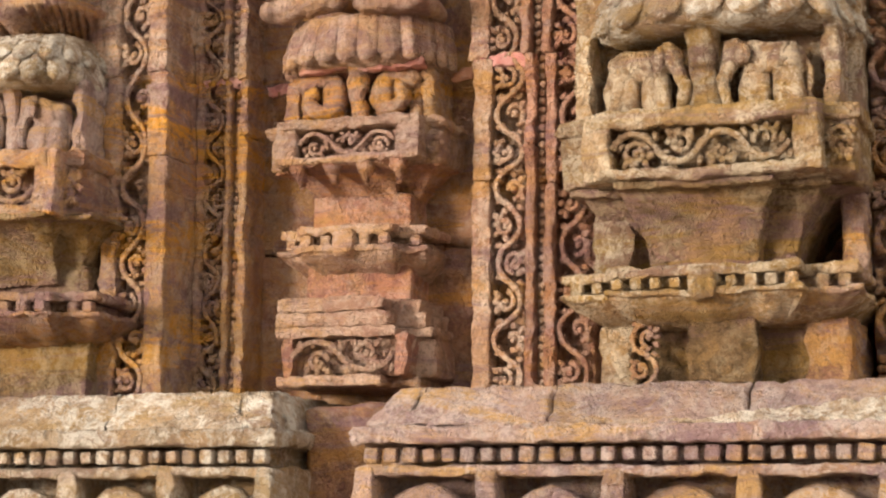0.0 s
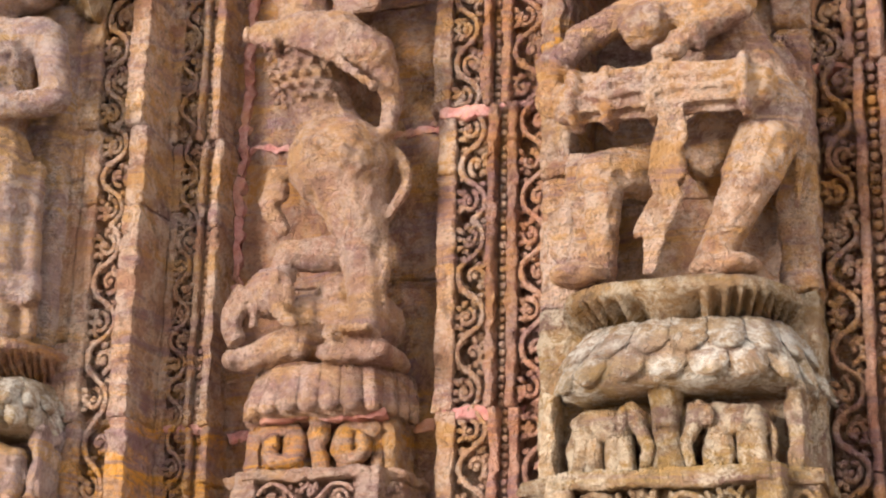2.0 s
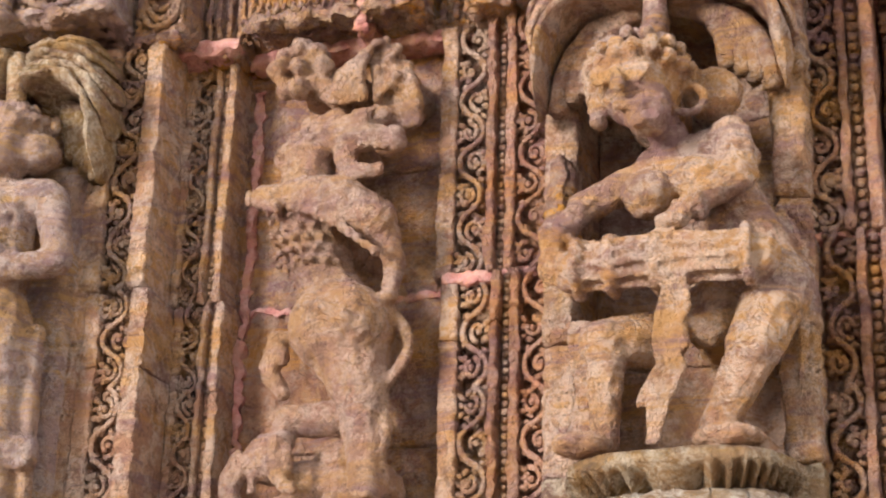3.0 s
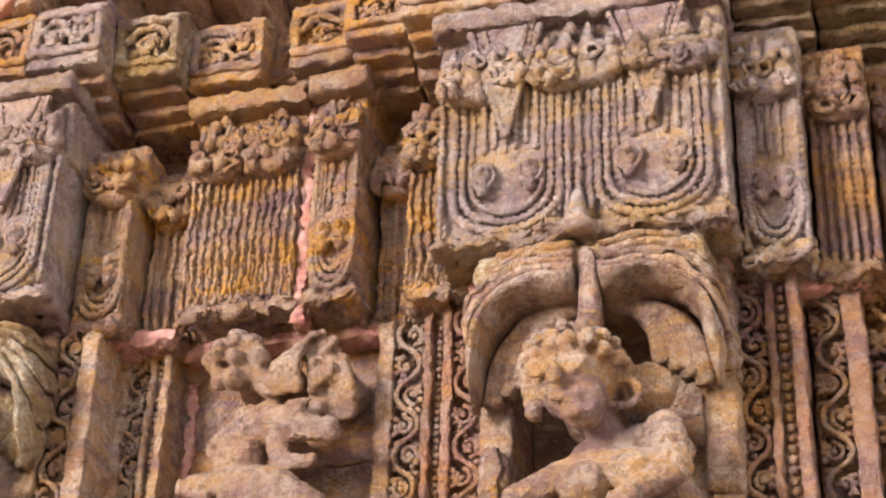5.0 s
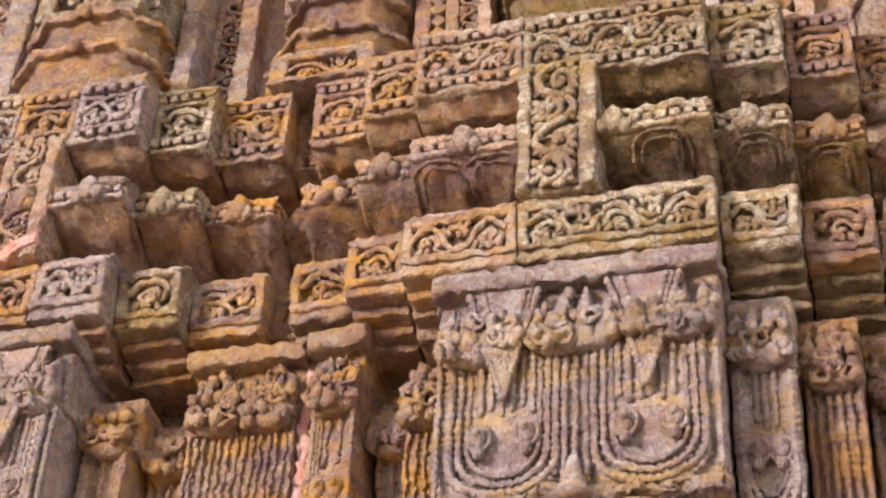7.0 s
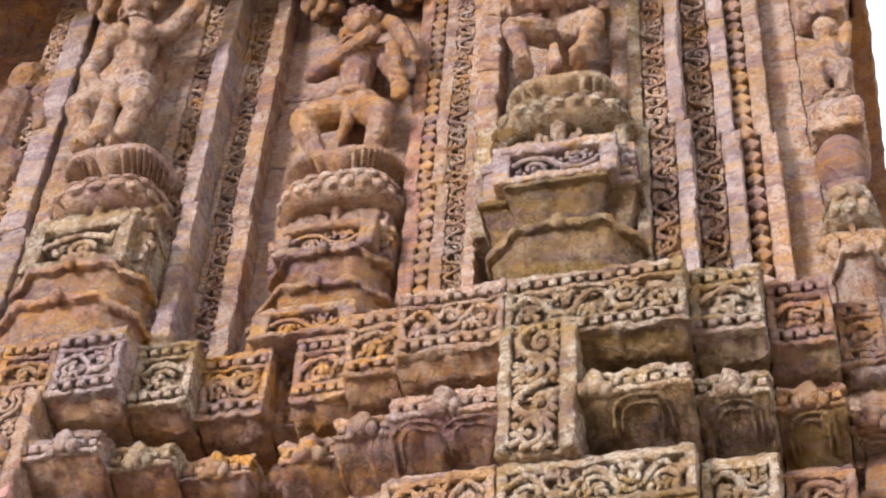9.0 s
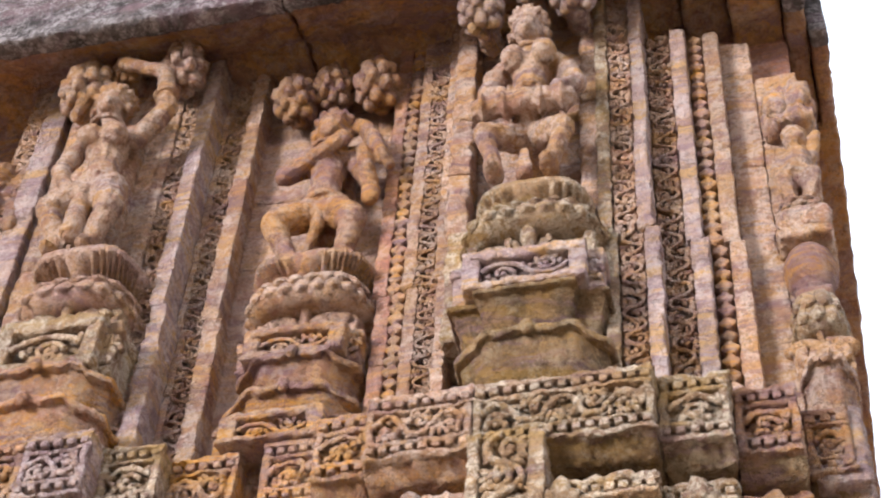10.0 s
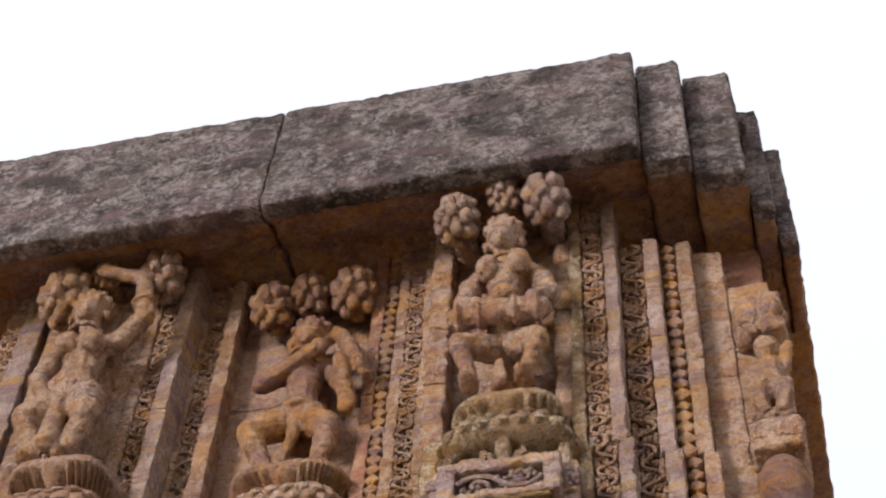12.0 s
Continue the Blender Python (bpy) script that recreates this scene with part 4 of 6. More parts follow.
capital("worn recessed ochre capital panel", -1.72, -1.585, -0.08, 4.62, 5.40, OCHRE, strings=3, clumps=1, lip=False)
capital("grey lichened capital hung with pearl loops", -3.42, -2.70, -0.45, 4.64, 5.51, MAUVE, strings=24, loops=2, vees=2, clumps=3)
capital("rough ochre capital wing below the mouldings", -2.69, -2.50, -0.27, 4.62, 5.40, OCHRE, strings=5, loops=1, clumps=1, lip=False)
capital("worn set-back capital wing in the corner", -2.50, -2.35, -0.14, 4.60, 5.36, OCHRE, strings=4, clumps=1, lip=False)

# pink lime mortar in the joints
m = thing("mortar_joint", (-1.925, -0.2, 4.6), "pink lime mortar filling a cracked joint", "mortar")
part("seam", Shape().block(-1.947, -1.905, -0.19, B, 4.60, 5.50, 0.012, 0.03), MORTAR, m, "", 0.012)
part("seam", Shape().block(-2.36, -1.6, -0.06, B, 4.600, 4.645, 0.015, 0.04), MORTAR, m, "", 0.012)
part("seam", Shape().block(-1.36, -0.56, -0.24, B, 4.585, 4.63, 0.015, 0.04), MORTAR, m, "", 0.012)
part("seam", Shape().block(-0.56, -0.16, -0.10, B, 4.55, 4.60, 0.015, 0.04), MORTAR, m, "", 0.012)
part("seam", Shape().block(-2.80, -2.36, -0.16, B, 4.60, 4.65, 0.015, 0.04), MORTAR, m, "", 0.012)
m = thing("mortar_joint", (-1.6, -0.1, 3.77), "pink lime mortar along a course of the strips", "mortar")
part("seam", Shape().block(-1.668, -1.33, -0.090, B, 3.750, 3.786, 0.005, 0.02), MORTAR, m, "", 0.009)
part("seam", Shape().block(-2.38, -1.66, 0.034, B, 3.752, 3.775, 0.004, 0.03), MORTAR, m, "", 0.012)
part("seam", Shape().block(-0.56, -0.05, -0.12, B, 3.757, 3.778, 0.005, 0.03), MORTAR, m, "", 0.012)
part("seam", Shape().block(-2.362, -2.335, 0.022, B, 3.3, 4.55, 0.005, 0.03), MORTAR, m, "", 0.014)

m = thing("mortar_joint", (-1.6, -0.1, 2.8), "pink lime mortar smeared along a low course", "mortar")
part("seam", Shape().block(-1.655, -1.40, -0.078, B, 2.838, 2.872, 0.004, 0.02), MORTAR, m, "", 0.008)
part("seam", Shape().block(-2.535, -2.37, -0.062, B, 2.842, 2.872, 0.004, 0.02), MORTAR, m, "", 0.008)
part("seam", Shape().block(-2.35, -1.70, 0.034, B, 2.835, 2.868, 0.004, 0.02), MORTAR, m, "", 0.008)
part("seam", Shape().block(-2.15, -1.78, -0.175, B, 2.838, 2.858, 0.006, 0.03), MORTAR, m, "", 0.01)

# ---- three string courses ----
SEGS = [  # along the face: start, end, front
    (-3.95, -3.36, -0.30, BROWN), (-3.36, -3.12, -0.48, MAUVE), (-3.12, -2.885, -0.48, OCHRE), (-2.885, -2.615, -0.485, MAUVE), (-2.612, -2.378, -0.375, BUFF), (-2.375, -2.11, -0.27, OCHRE),
    (-2.108, -2.0, -0.16, BROWN), (-1.998, -1.772, -0.30, OCHRE), (-1.769, -1.56, -0.39, OCHRE), (-1.557, -1.165, -0.455, TAN), (-1.16, -0.51, -0.455, BUFF),
    (-0.505, -0.255, -0.37, BUFF), (-0.25, -0.02, -0.265, BROWN), (-0.015, 0.15, -0.12, BROWN)]


def course_one(x0, x1, y, mat):
    # bed and under-courses: brown left, olive right, darkened to hold underside shade
    under = MOSS_SHADE if x0 > -1.2 else BROWN
    t = thing("string_course", (0.5 * (x0 + x1), y, 5.5), "lower moulding block with a vine frieze under a sloping cap", "moulding", "lower string course")
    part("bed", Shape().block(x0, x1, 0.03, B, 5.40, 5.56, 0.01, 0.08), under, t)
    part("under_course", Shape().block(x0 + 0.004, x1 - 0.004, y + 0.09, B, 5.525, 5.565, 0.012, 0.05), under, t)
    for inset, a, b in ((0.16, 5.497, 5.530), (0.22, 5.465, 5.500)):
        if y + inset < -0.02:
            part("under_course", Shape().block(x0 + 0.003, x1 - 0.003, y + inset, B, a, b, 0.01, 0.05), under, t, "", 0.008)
    part("fluted_course", Shape().block(x0, x1, y + 0.015, B, 5.56, 5.605, 0.012, 0.04), mat, t, "", 0.010)
    body = part("frieze", Shape().block(x0 + 0.002, x1 - 0.002, y + 0.04, B, 5.60, 5.79, 0.01, 0.06), mat, t)
    part("frieze_lip", Shape().block(x0, x1, y, B, 5.60, 5.632, 0.01, 0.04), mat, body, "", 0.009)
    part("frieze_lip", Shape().block(x0, x1, y, B, 5.765, 5.80, 0.01, 0.04), mat, body, "", 0.009)
    for a in (x0, x1 - 0.035):
        part("frieze_post", Shape().block(a, a + 0.035, y + 0.003, B, 5.61, 5.79, 0.01, 0.05), mat, body)
    part("frieze_vine", scroll(Shape(), level(x0 + 0.035, 5.70, y + 0.04), x1 - x0 - 0.07, 0.13, rng, depth=0.032, cell=0.9), mat, body, "", 0.008)

    def slope(p):
        q = p.copy()
        s = np.clip((q[:, 2] - 5.80) / 0.06, 0, 1)
        q[:, 1] += 0.05 * s * (q[:, 1] < 0)
        return q

    part("sloping_cap", Shape().block(x0 + 0.006, x1 - 0.006, y + 0.006, B, 5.79, 5.86, 0.016, 0.05, slope), mat, t, "", 0.010)
    return t


def course_two(x0, x1, y, mat):
    # belly and beds coloured darker than the lip, shade included in the tone
    under = MOSS_SHADE if x0 > -1.2 else BROWN
    t = thing("string_course", (0.5 * (x0 + x1), y, 5.85), "middle rounded moulding block with a beaded lip", "moulding", "middle string course")

    def belly(p):
        q = p.copy()
        s = np.clip((6.09 - q[:, 2]) / 0.14, 0, 1)
        q[:, 1] = np.where(q[:, 1] < 0.05, np.minimum(q[:, 1] + 0.34 * s ** 1.5, 0.06), q[:, 1])
        return q

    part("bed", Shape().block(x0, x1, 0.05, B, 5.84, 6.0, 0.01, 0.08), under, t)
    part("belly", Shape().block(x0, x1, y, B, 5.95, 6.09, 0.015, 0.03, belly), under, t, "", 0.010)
    lip = part("lip", Shape().block(x0, x1, y + 0.028, B, 6.08, 6.17, 0.01, 0.05), mat, t)
    part("lip_edge", Shape().block(x0 - 0.004, x1 + 0.004, y - 0.008, B, 6.075, 6.098, 0.008, 0.04), mat, lip)
    part("lip_edge", Shape().block(x0 - 0.004, x1 + 0.004, y - 0.002, B, 6.142, 6.18, 0.012, 0.04), mat, lip, "", 0.011)
    beads(lip, level(x0, 6.12, y + 0.02), x1 - x0, 0.048, 0.04, mat, "block")
    c = 0.5 * (x0 + x1)
    wide = min(0.10, 0.34 * (x1 - x0))
    for cx in () if x0 < -1.6 else (c,) if x1 - x0 < 0.35 else (x0 + 0.27 * (x1 - x0), x0 + 0.73 * (x1 - x0)):
        s = Shape()
        for j in range(2):     # nested squat arches cut on the belly
            u = np.linspace(-0.3, np.pi + 0.3, 13)
            q = np.stack([cx + wide * (1 - 0.3 * j) * np.cos(u), 0 * u, 6.022 + 0.048 * (1 - 0.3 * j) * np.abs(np.sin(u)) ** 0.5 * np.sign(np.sin(u))], -1)
            q[:, 1] = y + 0.34 * np.clip((6.09 - q[:, 2]) / 0.14, 0, 1) ** 1.5 - 0.002
            s.tube(q, 0.007, 6)
        part("arch_relief", s, under, t, "", 0.006)
    s = Shape().blob((c, y - 0.01, 6.13), (0.04, 0.035, 0.055), 8, 6).blob((c - 0.035, y - 0.005, 6.10), (0.03, 0.03, 0.03)).blob((c + 0.035, y - 0.005, 6.10), (0.03, 0.03, 0.03))
    part("boss", s, mat, lip, "", 0.010)
    part("top_bed", Shape().block(x0, x1, 0.05, B, 6.17, 6.36, 0.01, 0.08), under, t)
    return t


def course_three(x0, x1, y, mat):
    # under-course and top bed: dark tone partly stands in for shade
    under = MOSS_SHADE if x0 > -1.2 else BROWN
    t = thing("string_course", (0.5 * (x0 + x1), y, 6.35), "upper moulding block with a vine panel between bead rows", "moulding", "upper string course")

    def sag(p):
        q = p.copy()
        s = np.clip((6.40 - q[:, 2]) / 0.055, 0, 1)
        q[:, 1] += 0.09 * s * (q[:, 1] < 0.0)
        return q

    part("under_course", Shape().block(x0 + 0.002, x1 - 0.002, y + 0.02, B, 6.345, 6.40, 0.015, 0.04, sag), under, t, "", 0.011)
    body = part("frieze", Shape().block(x0, x1, y + 0.035, B, 6.39, 6.70, 0.01, 0.07), mat, t)
    for a, b in ((6.39, 6.412), (6.455, 6.475), (6.622, 6.64), (6.685, 6.715)):
        part("frieze_lip", Shape().block(x0 - 0.002, x1 + 0.002, y, B, a, b, 0.008, 0.04), mat, body, "", 0.009)
    beads(body, level(x0, 6.434, y + 0.02), x1 - x0, 0.05, 0.038, mat, "block")
    beads(body, level(x0, 6.662, y + 0.02), x1 - x0, 0.05, 0.038, mat, "block")
    for a in (x0, x1 - 0.03):
        part("frieze_post", Shape().block(a, a + 0.03, y + 0.003, B, 6.40, 6.70, 0.01, 0.05), mat, body)
    part("frieze_vine", scroll(Shape(), level(x0 + 0.03, 6.548, y + 0.035), x1 - x0 - 0.06, 0.135, rng, depth=0.03, cell=0.95), mat, body, "", 0.008)
    part("top_bed", Shape().block(x0, x1, y + 0.04, B, 6.70, 6.74, 0.01, 0.08), under, t)
    return t


for x0, x1, y, mat in SEGS:
    course_one(x0, x1, y, mat)
    course_two(x0, x1, y, mat)
    course_three(x0, x1, y, mat)


def strap(x0, x1, y, z0, z1, mat, label):
    t = thing("carved_strap", (0.5 * (x0 + x1), y, z0), label, "carved strip")
    part("strap_body", Shape().block(x0, x1, y + 0.035, B, z0, z1, 0.01, 0.06), mat, t)
    for a, b in ((x0, x0 + 0.045), (x1 - 0.06, x1)):
        part("border", Shape().block(a, b, y, B, z0, z1, 0.012, 0.04), mat, t, "", 0.008)
    part("vine_relief", scroll(Shape(), upright(0.5 * (x0 + x1) - 0.008, z0, y + 0.035), z1 - z0, x1 - x0 - 0.11, rng, depth=0.03, cell=1.0), mat, t, "", 0.004)


strap(-1.165, -0.89, -0.485, 5.84, 6.42, BUFF, "upright buff stone strap carved with a vine across the mouldings")
strap(-3.12, -2.90, -0.50, 5.84, 6.42, TAN, "upright tan stone strap with a worn vine across the mouldings")
m = thing("mortar_joint", (-2.95, -0.5, 5.95), "pink mortar smeared over the worn strap", "mortar")
part("seam", Shape().block(-3.15, -2.90, -0.508, B, 5.84, 5.90, 0.015, 0.04, lambda p: p + np.stack([0 * p[:, 0], 0 * p[:, 0], 0.5 * (p[:, 0] + 3.0)], -1)), MORTAR, m, "", 0.012)

# ---- upper pilasters ----


def cusped(t, xc, w, y, z0, z1, back_y, material):
    """A cusped shelf: wings and front with a middle knob, hollow below."""
    h = z1 - z0

    def corner(q):
        return 0.11 * np.clip((np.abs(q[:, 0] - xc) / w - 0.27) / 0.23, 0, 1) ** 1.2 * (q[:, 1] < back_y - 0.1)

    def slope(p):
        q = p.copy()
        s = np.clip((z1 - q[:, 2]) / h, 0, 1)
        q[:, 0] = xc + (q[:, 0] - xc) * (1 - 0.16 * s)
        q[:, 1] += corner(p) + 0.12 * s ** 1.4 * (p[:, 1] < back_y - 0.1)
        return q

    def cusps(p):
        q = p.copy()
        d = np.abs(q[:, 0] - xc) / w
        q[:, 1] += corner(p)
        q[:, 2] += 0.022 * np.exp(-(d / 0.09) ** 2) - 0.020 * (d > 0.33) + 0.012 * np.exp(-((d - 0.24) / 0.05) ** 2)
        return q

    c = part("shelf_face", Shape().block(xc - 0.48 * w, xc + 0.48 * w, y + 0.015, back_y, z0, z1 - 0.01, 0.012, 0.04, slope), material, t, "", 0.007)
    part("cusped_lip", Shape().block(xc - w / 2, xc + w / 2, y - 0.012, back_y, z1 - 0.035, z1, 0.010, 0.025, cusps), material, c, "", 0.007)
    part("shelf_knob", Shape().blob((xc, y - 0.012, z1 - 0.005), (0.028, 0.024, 0.034), 8, 6), material, c)


def leaf_head(cx, cy, cz, k=1.0):
    """A drooping head of overlapping carved leaves."""
    s = Shape().blob((cx, cy, cz), (0.080 * k, 0.080 * k, 0.115 * k), 12, 8)
    for j in range(24):
        v = 1 - 2 * (j + 0.5) / 24
        a = j * 2.39996
        q = math.sqrt(1 - v * v)
        big = 1.0 + 0.25 * math.sin(3.7 * j)
        s.blob((cx + 0.080 * k * q * math.cos(a), cy + 0.080 * k * q * math.sin(a), cz + 0.108 * k * v), (0.034 * k * big, 0.032 * k, 0.052 * k * big), 8, 6)
    return s.limb((cx, cy + 0.02, cz), (cx, cy + 0.22, cz + 0.03), 0.05, 0.06, 8)


E2 = thing("carved_pilaster", (-0.97, -0.4, 6.72), "lichened buff upper pilaster with figure pedestal", "pilaster", "upper pilasters")
x = -0.985
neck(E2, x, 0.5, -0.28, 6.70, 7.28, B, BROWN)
cusped(E2, x + 0.02, 0.62, -0.45, 6.76, 7.00, B, MOSS_SHADE)
cup(E2, x, 0.48, 0.64, -0.30, -0.46, 7.00, 7.26, B, MOSS_SHADE)
frieze_box(E2, x, 0.60, -0.47, 7.25, 7.47, B, MAUVE, rng)
niche(E2, x, 0.54, -0.42, 7.46, 7.66, B, BUFF, rng)
lotus(E2, x, 0.66, -0.50, 7.67, 7.85, B, BUFF, 21)
ribbed(E2, x, 0.54, -0.44, 7.83, 7.96, B, BUFF, 18)
slab(E2, -1.371, -0.70, -0.22, 7.25, 7.95, B, BUFF, 2)
recess(E2, -1.391, -0.70, -0.22, 7.95, 9.62, B, TAN, 0.10, 0.12)
for cx, cz, k in ((-1.215, 9.30, 1.1), (-0.99, 9.46, 0.85), (-0.785, 9.36, 1.15)):
    part("leaf_head", leaf_head(cx, -0.47, cz, 0.98 * k), MAUVE, E2, "grey drooping head of carved leaves", 0.008)

C2 = thing("carved_pilaster", (-2.0, -0.15, 6.72), "red sandstone upper bay pilaster on a cusped pedestal", "pilaster", "upper pilasters")
x = -1.985
neck(C2, x, 0.42, -0.06, 6.70, 7.32, B, BROWN)
frieze_box(C2, x, 0.50, -0.32, 6.72, 6.88, B, OCHRE, rng)
cusped(C2, x, 0.56, -0.24, 6.90, 7.09, B, OCHRE)
cusped(C2, x, 0.52, -0.22, 7.13, 7.31, B, BROWN)
frieze_box(C2, x, 0.52, -0.23, 7.30, 7.47, B, OCHRE, rng)
niche(C2, x, 0.44, -0.17, 7.46, 7.66, B, ROSE, rng, False)
lotus(C2, x, 0.58, -0.27, 7.65, 7.83, B, TAN, 17)
ribbed(C2, x, 0.56, -0.26, 7.82, 7.93, B, OCHRE, 30)
for cx, cz, k in ((-2.215, 9.30, 1.05), (-2.03, 9.36, 0.95), (-1.80, 9.32, 1.15)):
    part("leaf_head", leaf_head(cx, -0.14, cz, k), BROWN, C2, "brownish drooping head of carved leaves", 0.008)

A2 = thing("carved_pilaster", (-3.0, -0.4, 6.72), "ochre and white-stained upper pilaster on a cusped pedestal", "pilaster", "upper pilasters")
x = -2.97
neck(A2, x, 0.5, -0.26, 6.70, 7.25, B, TAN)
cusped(A2, x, 0.62, -0.46, 6.74, 6.96, B, OCHRE)
cusped(A2, x, 0.60, -0.44, 6.98, 7.18, B, OCHRE)
frieze_box(A2, x, 0.56, -0.44, 7.17, 7.48, B, BUFF, rng)
niche(A2, x, 0.46, -0.38, 7.46, 7.64, B, BUFF, rng, False)
lotus(A2, x, 0.56, -0.46, 7.63, 7.83, B, ROSE, 17)
ribbed(A2, x, 0.52, -0.44, 7.82, 7.96, B, ROSE, 28)
slab(A2, -3.38, -2.82, -0.19, 7.2, 9.64, B, TAN, 5)
for cx, cz, k in ((-3.23, 9.34, 1.35), (-3.06, 9.50, 0.7), (-2.75, 9.44, 1.1)):
    part("leaf_head", leaf_head(cx, -0.34, cz, k), TAN, A2, "drooping head of carved leaves", 0.008)

# slim pilaster at the corner
K = thing("carved_pilaster", (0.1, -0.1, 6.4), "slim weathered corner pilaster with a vase and figure", "pilaster", "upper pilasters")
x = 0.1
slab(K, -0.02, 0.18, -0.02, 6.0, 9.05, B, TAN, 6)
cusped(K, x, 0.22, -0.16, 6.75, 6.95, B, TAN)
niche(K, x, 0.2, -0.12, 6.96, 7.15, B, TAN, rng, False)
lotus(K, x, 0.22, -0.16, 7.16, 7.38, B, BUFF, 11)
part("vase", Shape().blob((x, -0.06, 7.55), (0.11, 0.105, 0.16), 14, 10), BROWN, K)
part("vase_foot", Shape().block(x - 0.07, x + 0.07, -0.11, B, 7.37, 7.43, 0.02, 0.03), BROWN, K, "", 0.008)
part("vase_rim", Shape().block(x - 0.11, x + 0.11, -0.16, B, 7.69, 7.75, 0.02, 0.03), TAN, K, "", 0.01)
part("vase_leaf", Shape().block(x - 0.10, x + 0.115, -0.15, B, 7.76, 7.90, 0.04, 0.03), TAN, K, "", 0.012)
lotus(K, x, 0.21, -0.15, 7.89, 8.0, B, TAN, 11)
part("leaf_head", Shape().block(x - 0.10, x + 0.12, -0.16, B, 8.50, 8.80, 0.06, 0.03).blob((x - 0.04, -0.15, 8.64), (0.06, 0.05, 0.10), 10, 7).blob((x + 0.05, -0.15, 8.68), (0.06, 0.05, 0.10), 10, 7), OCHRE, K, "", 0.016)
part("foot_block", Shape().block(0.0, 0.2, -0.1, B, 6.36, 6.75, 0.03, 0.05), MAUVE, K, "", 0.012)
part("foot_block", Shape().block(0.02, 0.2, -0.04, B, 5.86, 6.34, 0.03, 0.05), BROWN, K, "", 0.012)


# ---- the eave ----
eave = thing("roof_eave", (-1.5, -0.6, 9.0), "heavy sooty grey stone eave with stepped corner and sloping soffit", "eave")


def eave_stone(x0, x1, yf, z1, inner, step=0.05):
    """One eave stone: a grey weathered face, and the brown soffit that climbs behind it to the wall."""
    def lean(p):
        q = p.copy()
        q[:, 1] += 0.06 * np.clip((q[:, 2] - 9.01) / (z1 - 9.01), 0, 1) * (q[:, 1] < yf + 0.2)
        return q

    def rise(p):
        q = p.copy()
        q[:, 2] += (inner - 9.03) * np.clip((q[:, 1] - yf - 0.07) / 0.36, 0, 1) * np.clip((9.8 - q[:, 2]) / 0.77, 0, 1)
        return q

    face = part("eave_stone", Shape().block(x0, x1, yf, yf + 0.10, 9.01, z1, 0.02, step, lean).block(x0, x1, yf + 0.06, 0.5, 9.80, z1 - 0.01, 0.02, 0.12, lean), GREY, eave, "", 0.007)
    part("soffit", Shape().block(x0 + 0.004, x1 - 0.004, yf + 0.07, 0.4, 9.03, 9.82, 0.02, 0.05, rise), BROWN, face, "reddish brown unweathered soffit", 0.012)


for x0, x1, yf in ((-7.5, -5.4, -0.9), (-5.396, -3.9, -0.9), (-3.896, -2.056, -0.895), (-2.05, -0.296, -0.9)):
    eave_stone(x0, x1, yf, 10.0, 9.23)
for x0, x1, yf, z1, inner in ((-0.293, -0.083, -0.79, 10.04, 9.17), (-0.08, 0.153, -0.67, 10.06, 9.10), (0.156, 0.256, -0.465, 9.99, 9.06), (0.259, 0.338, -0.26, 9.93, 9.05)):
    eave_stone(x0, x1, yf, z1, inner)
part("side_soffit", Shape().block(0.14, 0.338, 0.3, BACK + 0.4, 9.02, 9.8, 0.02, 0.12), BROWN, eave, "shaded brown soffit along the side", 0.01)
part("roof_bed", Shape().block(-7.5, 0.2, -0.5, BACK, 9.72, 9.80, 0.02, 0.4), GREY, eave, "", 0.01)
pivot, grow = Vector((0.03, -5.05, 1.66)), 1.06      # a little larger and higher than drawn above
eave.location = pivot + grow * (eave.location - pivot)
eave.scale = (grow, grow, grow)


# ---- statues ----
CLOUDS = bpy.data.textures.new("pitting", "CLOUDS")
CLOUDS.noise_scale = 0.035


def statue(name, shape, base, material, label, category="statue", voxel=0.009):
    """One plain worn figure: limbs fused, smoothed and pitted."""
    data = shape.mesh(name, base, 0.0)
    data.materials.append(material)
    ob = new(name, data)
    ob.location = base
    fuse = ob.modifiers.new("fuse", "REMESH")
    fuse.mode, fuse.voxel_size, fuse.use_smooth_shade = "VOXEL", voxel, True
    soften = ob.modifiers.new("soften", "SMOOTH")
    soften.iterations, soften.factor = 1, 0.4
    pit = ob.modifiers.new("pit", "DISPLACE")
    pit.texture, pit.strength, pit.mid_level, pit.texture_coords = CLOUDS, 0.016, 0.5, "LOCAL"
    return tagged(ob, label, category)


def head(s, x, y, z, k=1.0, bun=(0.0, 0.1)):
    """A plain worn head: skull, chin, hair cap and a knot of hair."""
    s.blob((x, y, z), (0.082 * k, 0.095 * k, 0.105 * k), 14, 10).blob((x, y - 0.05 * k, z - 0.05 * k), (0.055 * k, 0.05 * k, 0.055 * k), 10, 8)
    s.blob((x, y + 0.02, z + 0.06 * k), (0.098 * k, 0.10 * k, 0.07 * k), 14, 9)
    s.blob((x + bun[0] * k, y + 0.03, z + bun[1] * k), (0.07 * k, 0.07 * k, 0.06 * k), 12, 8)
    for j in range(34):
        w, t = j * 2.4, 0.12 + 0.8 * (j + 0.5) / 34
        rr = math.sin(t * 1.75)
        s.blob((x + 0.10 * k * rr * math.cos(w), y + 0.02 + 0.10 * k * rr * math.sin(w), z + 0.045 * k + 0.085 * k * math.cos(t * 1.75)), 0.021 * k, 7, 5)
    for side in (-1, 1) if k < 1.3 else ():
        s.blob((x + side * 0.092 * k, y, z - 0.045 * k), (0.016 * k, 0.03, 0.034 * k), 8, 6)


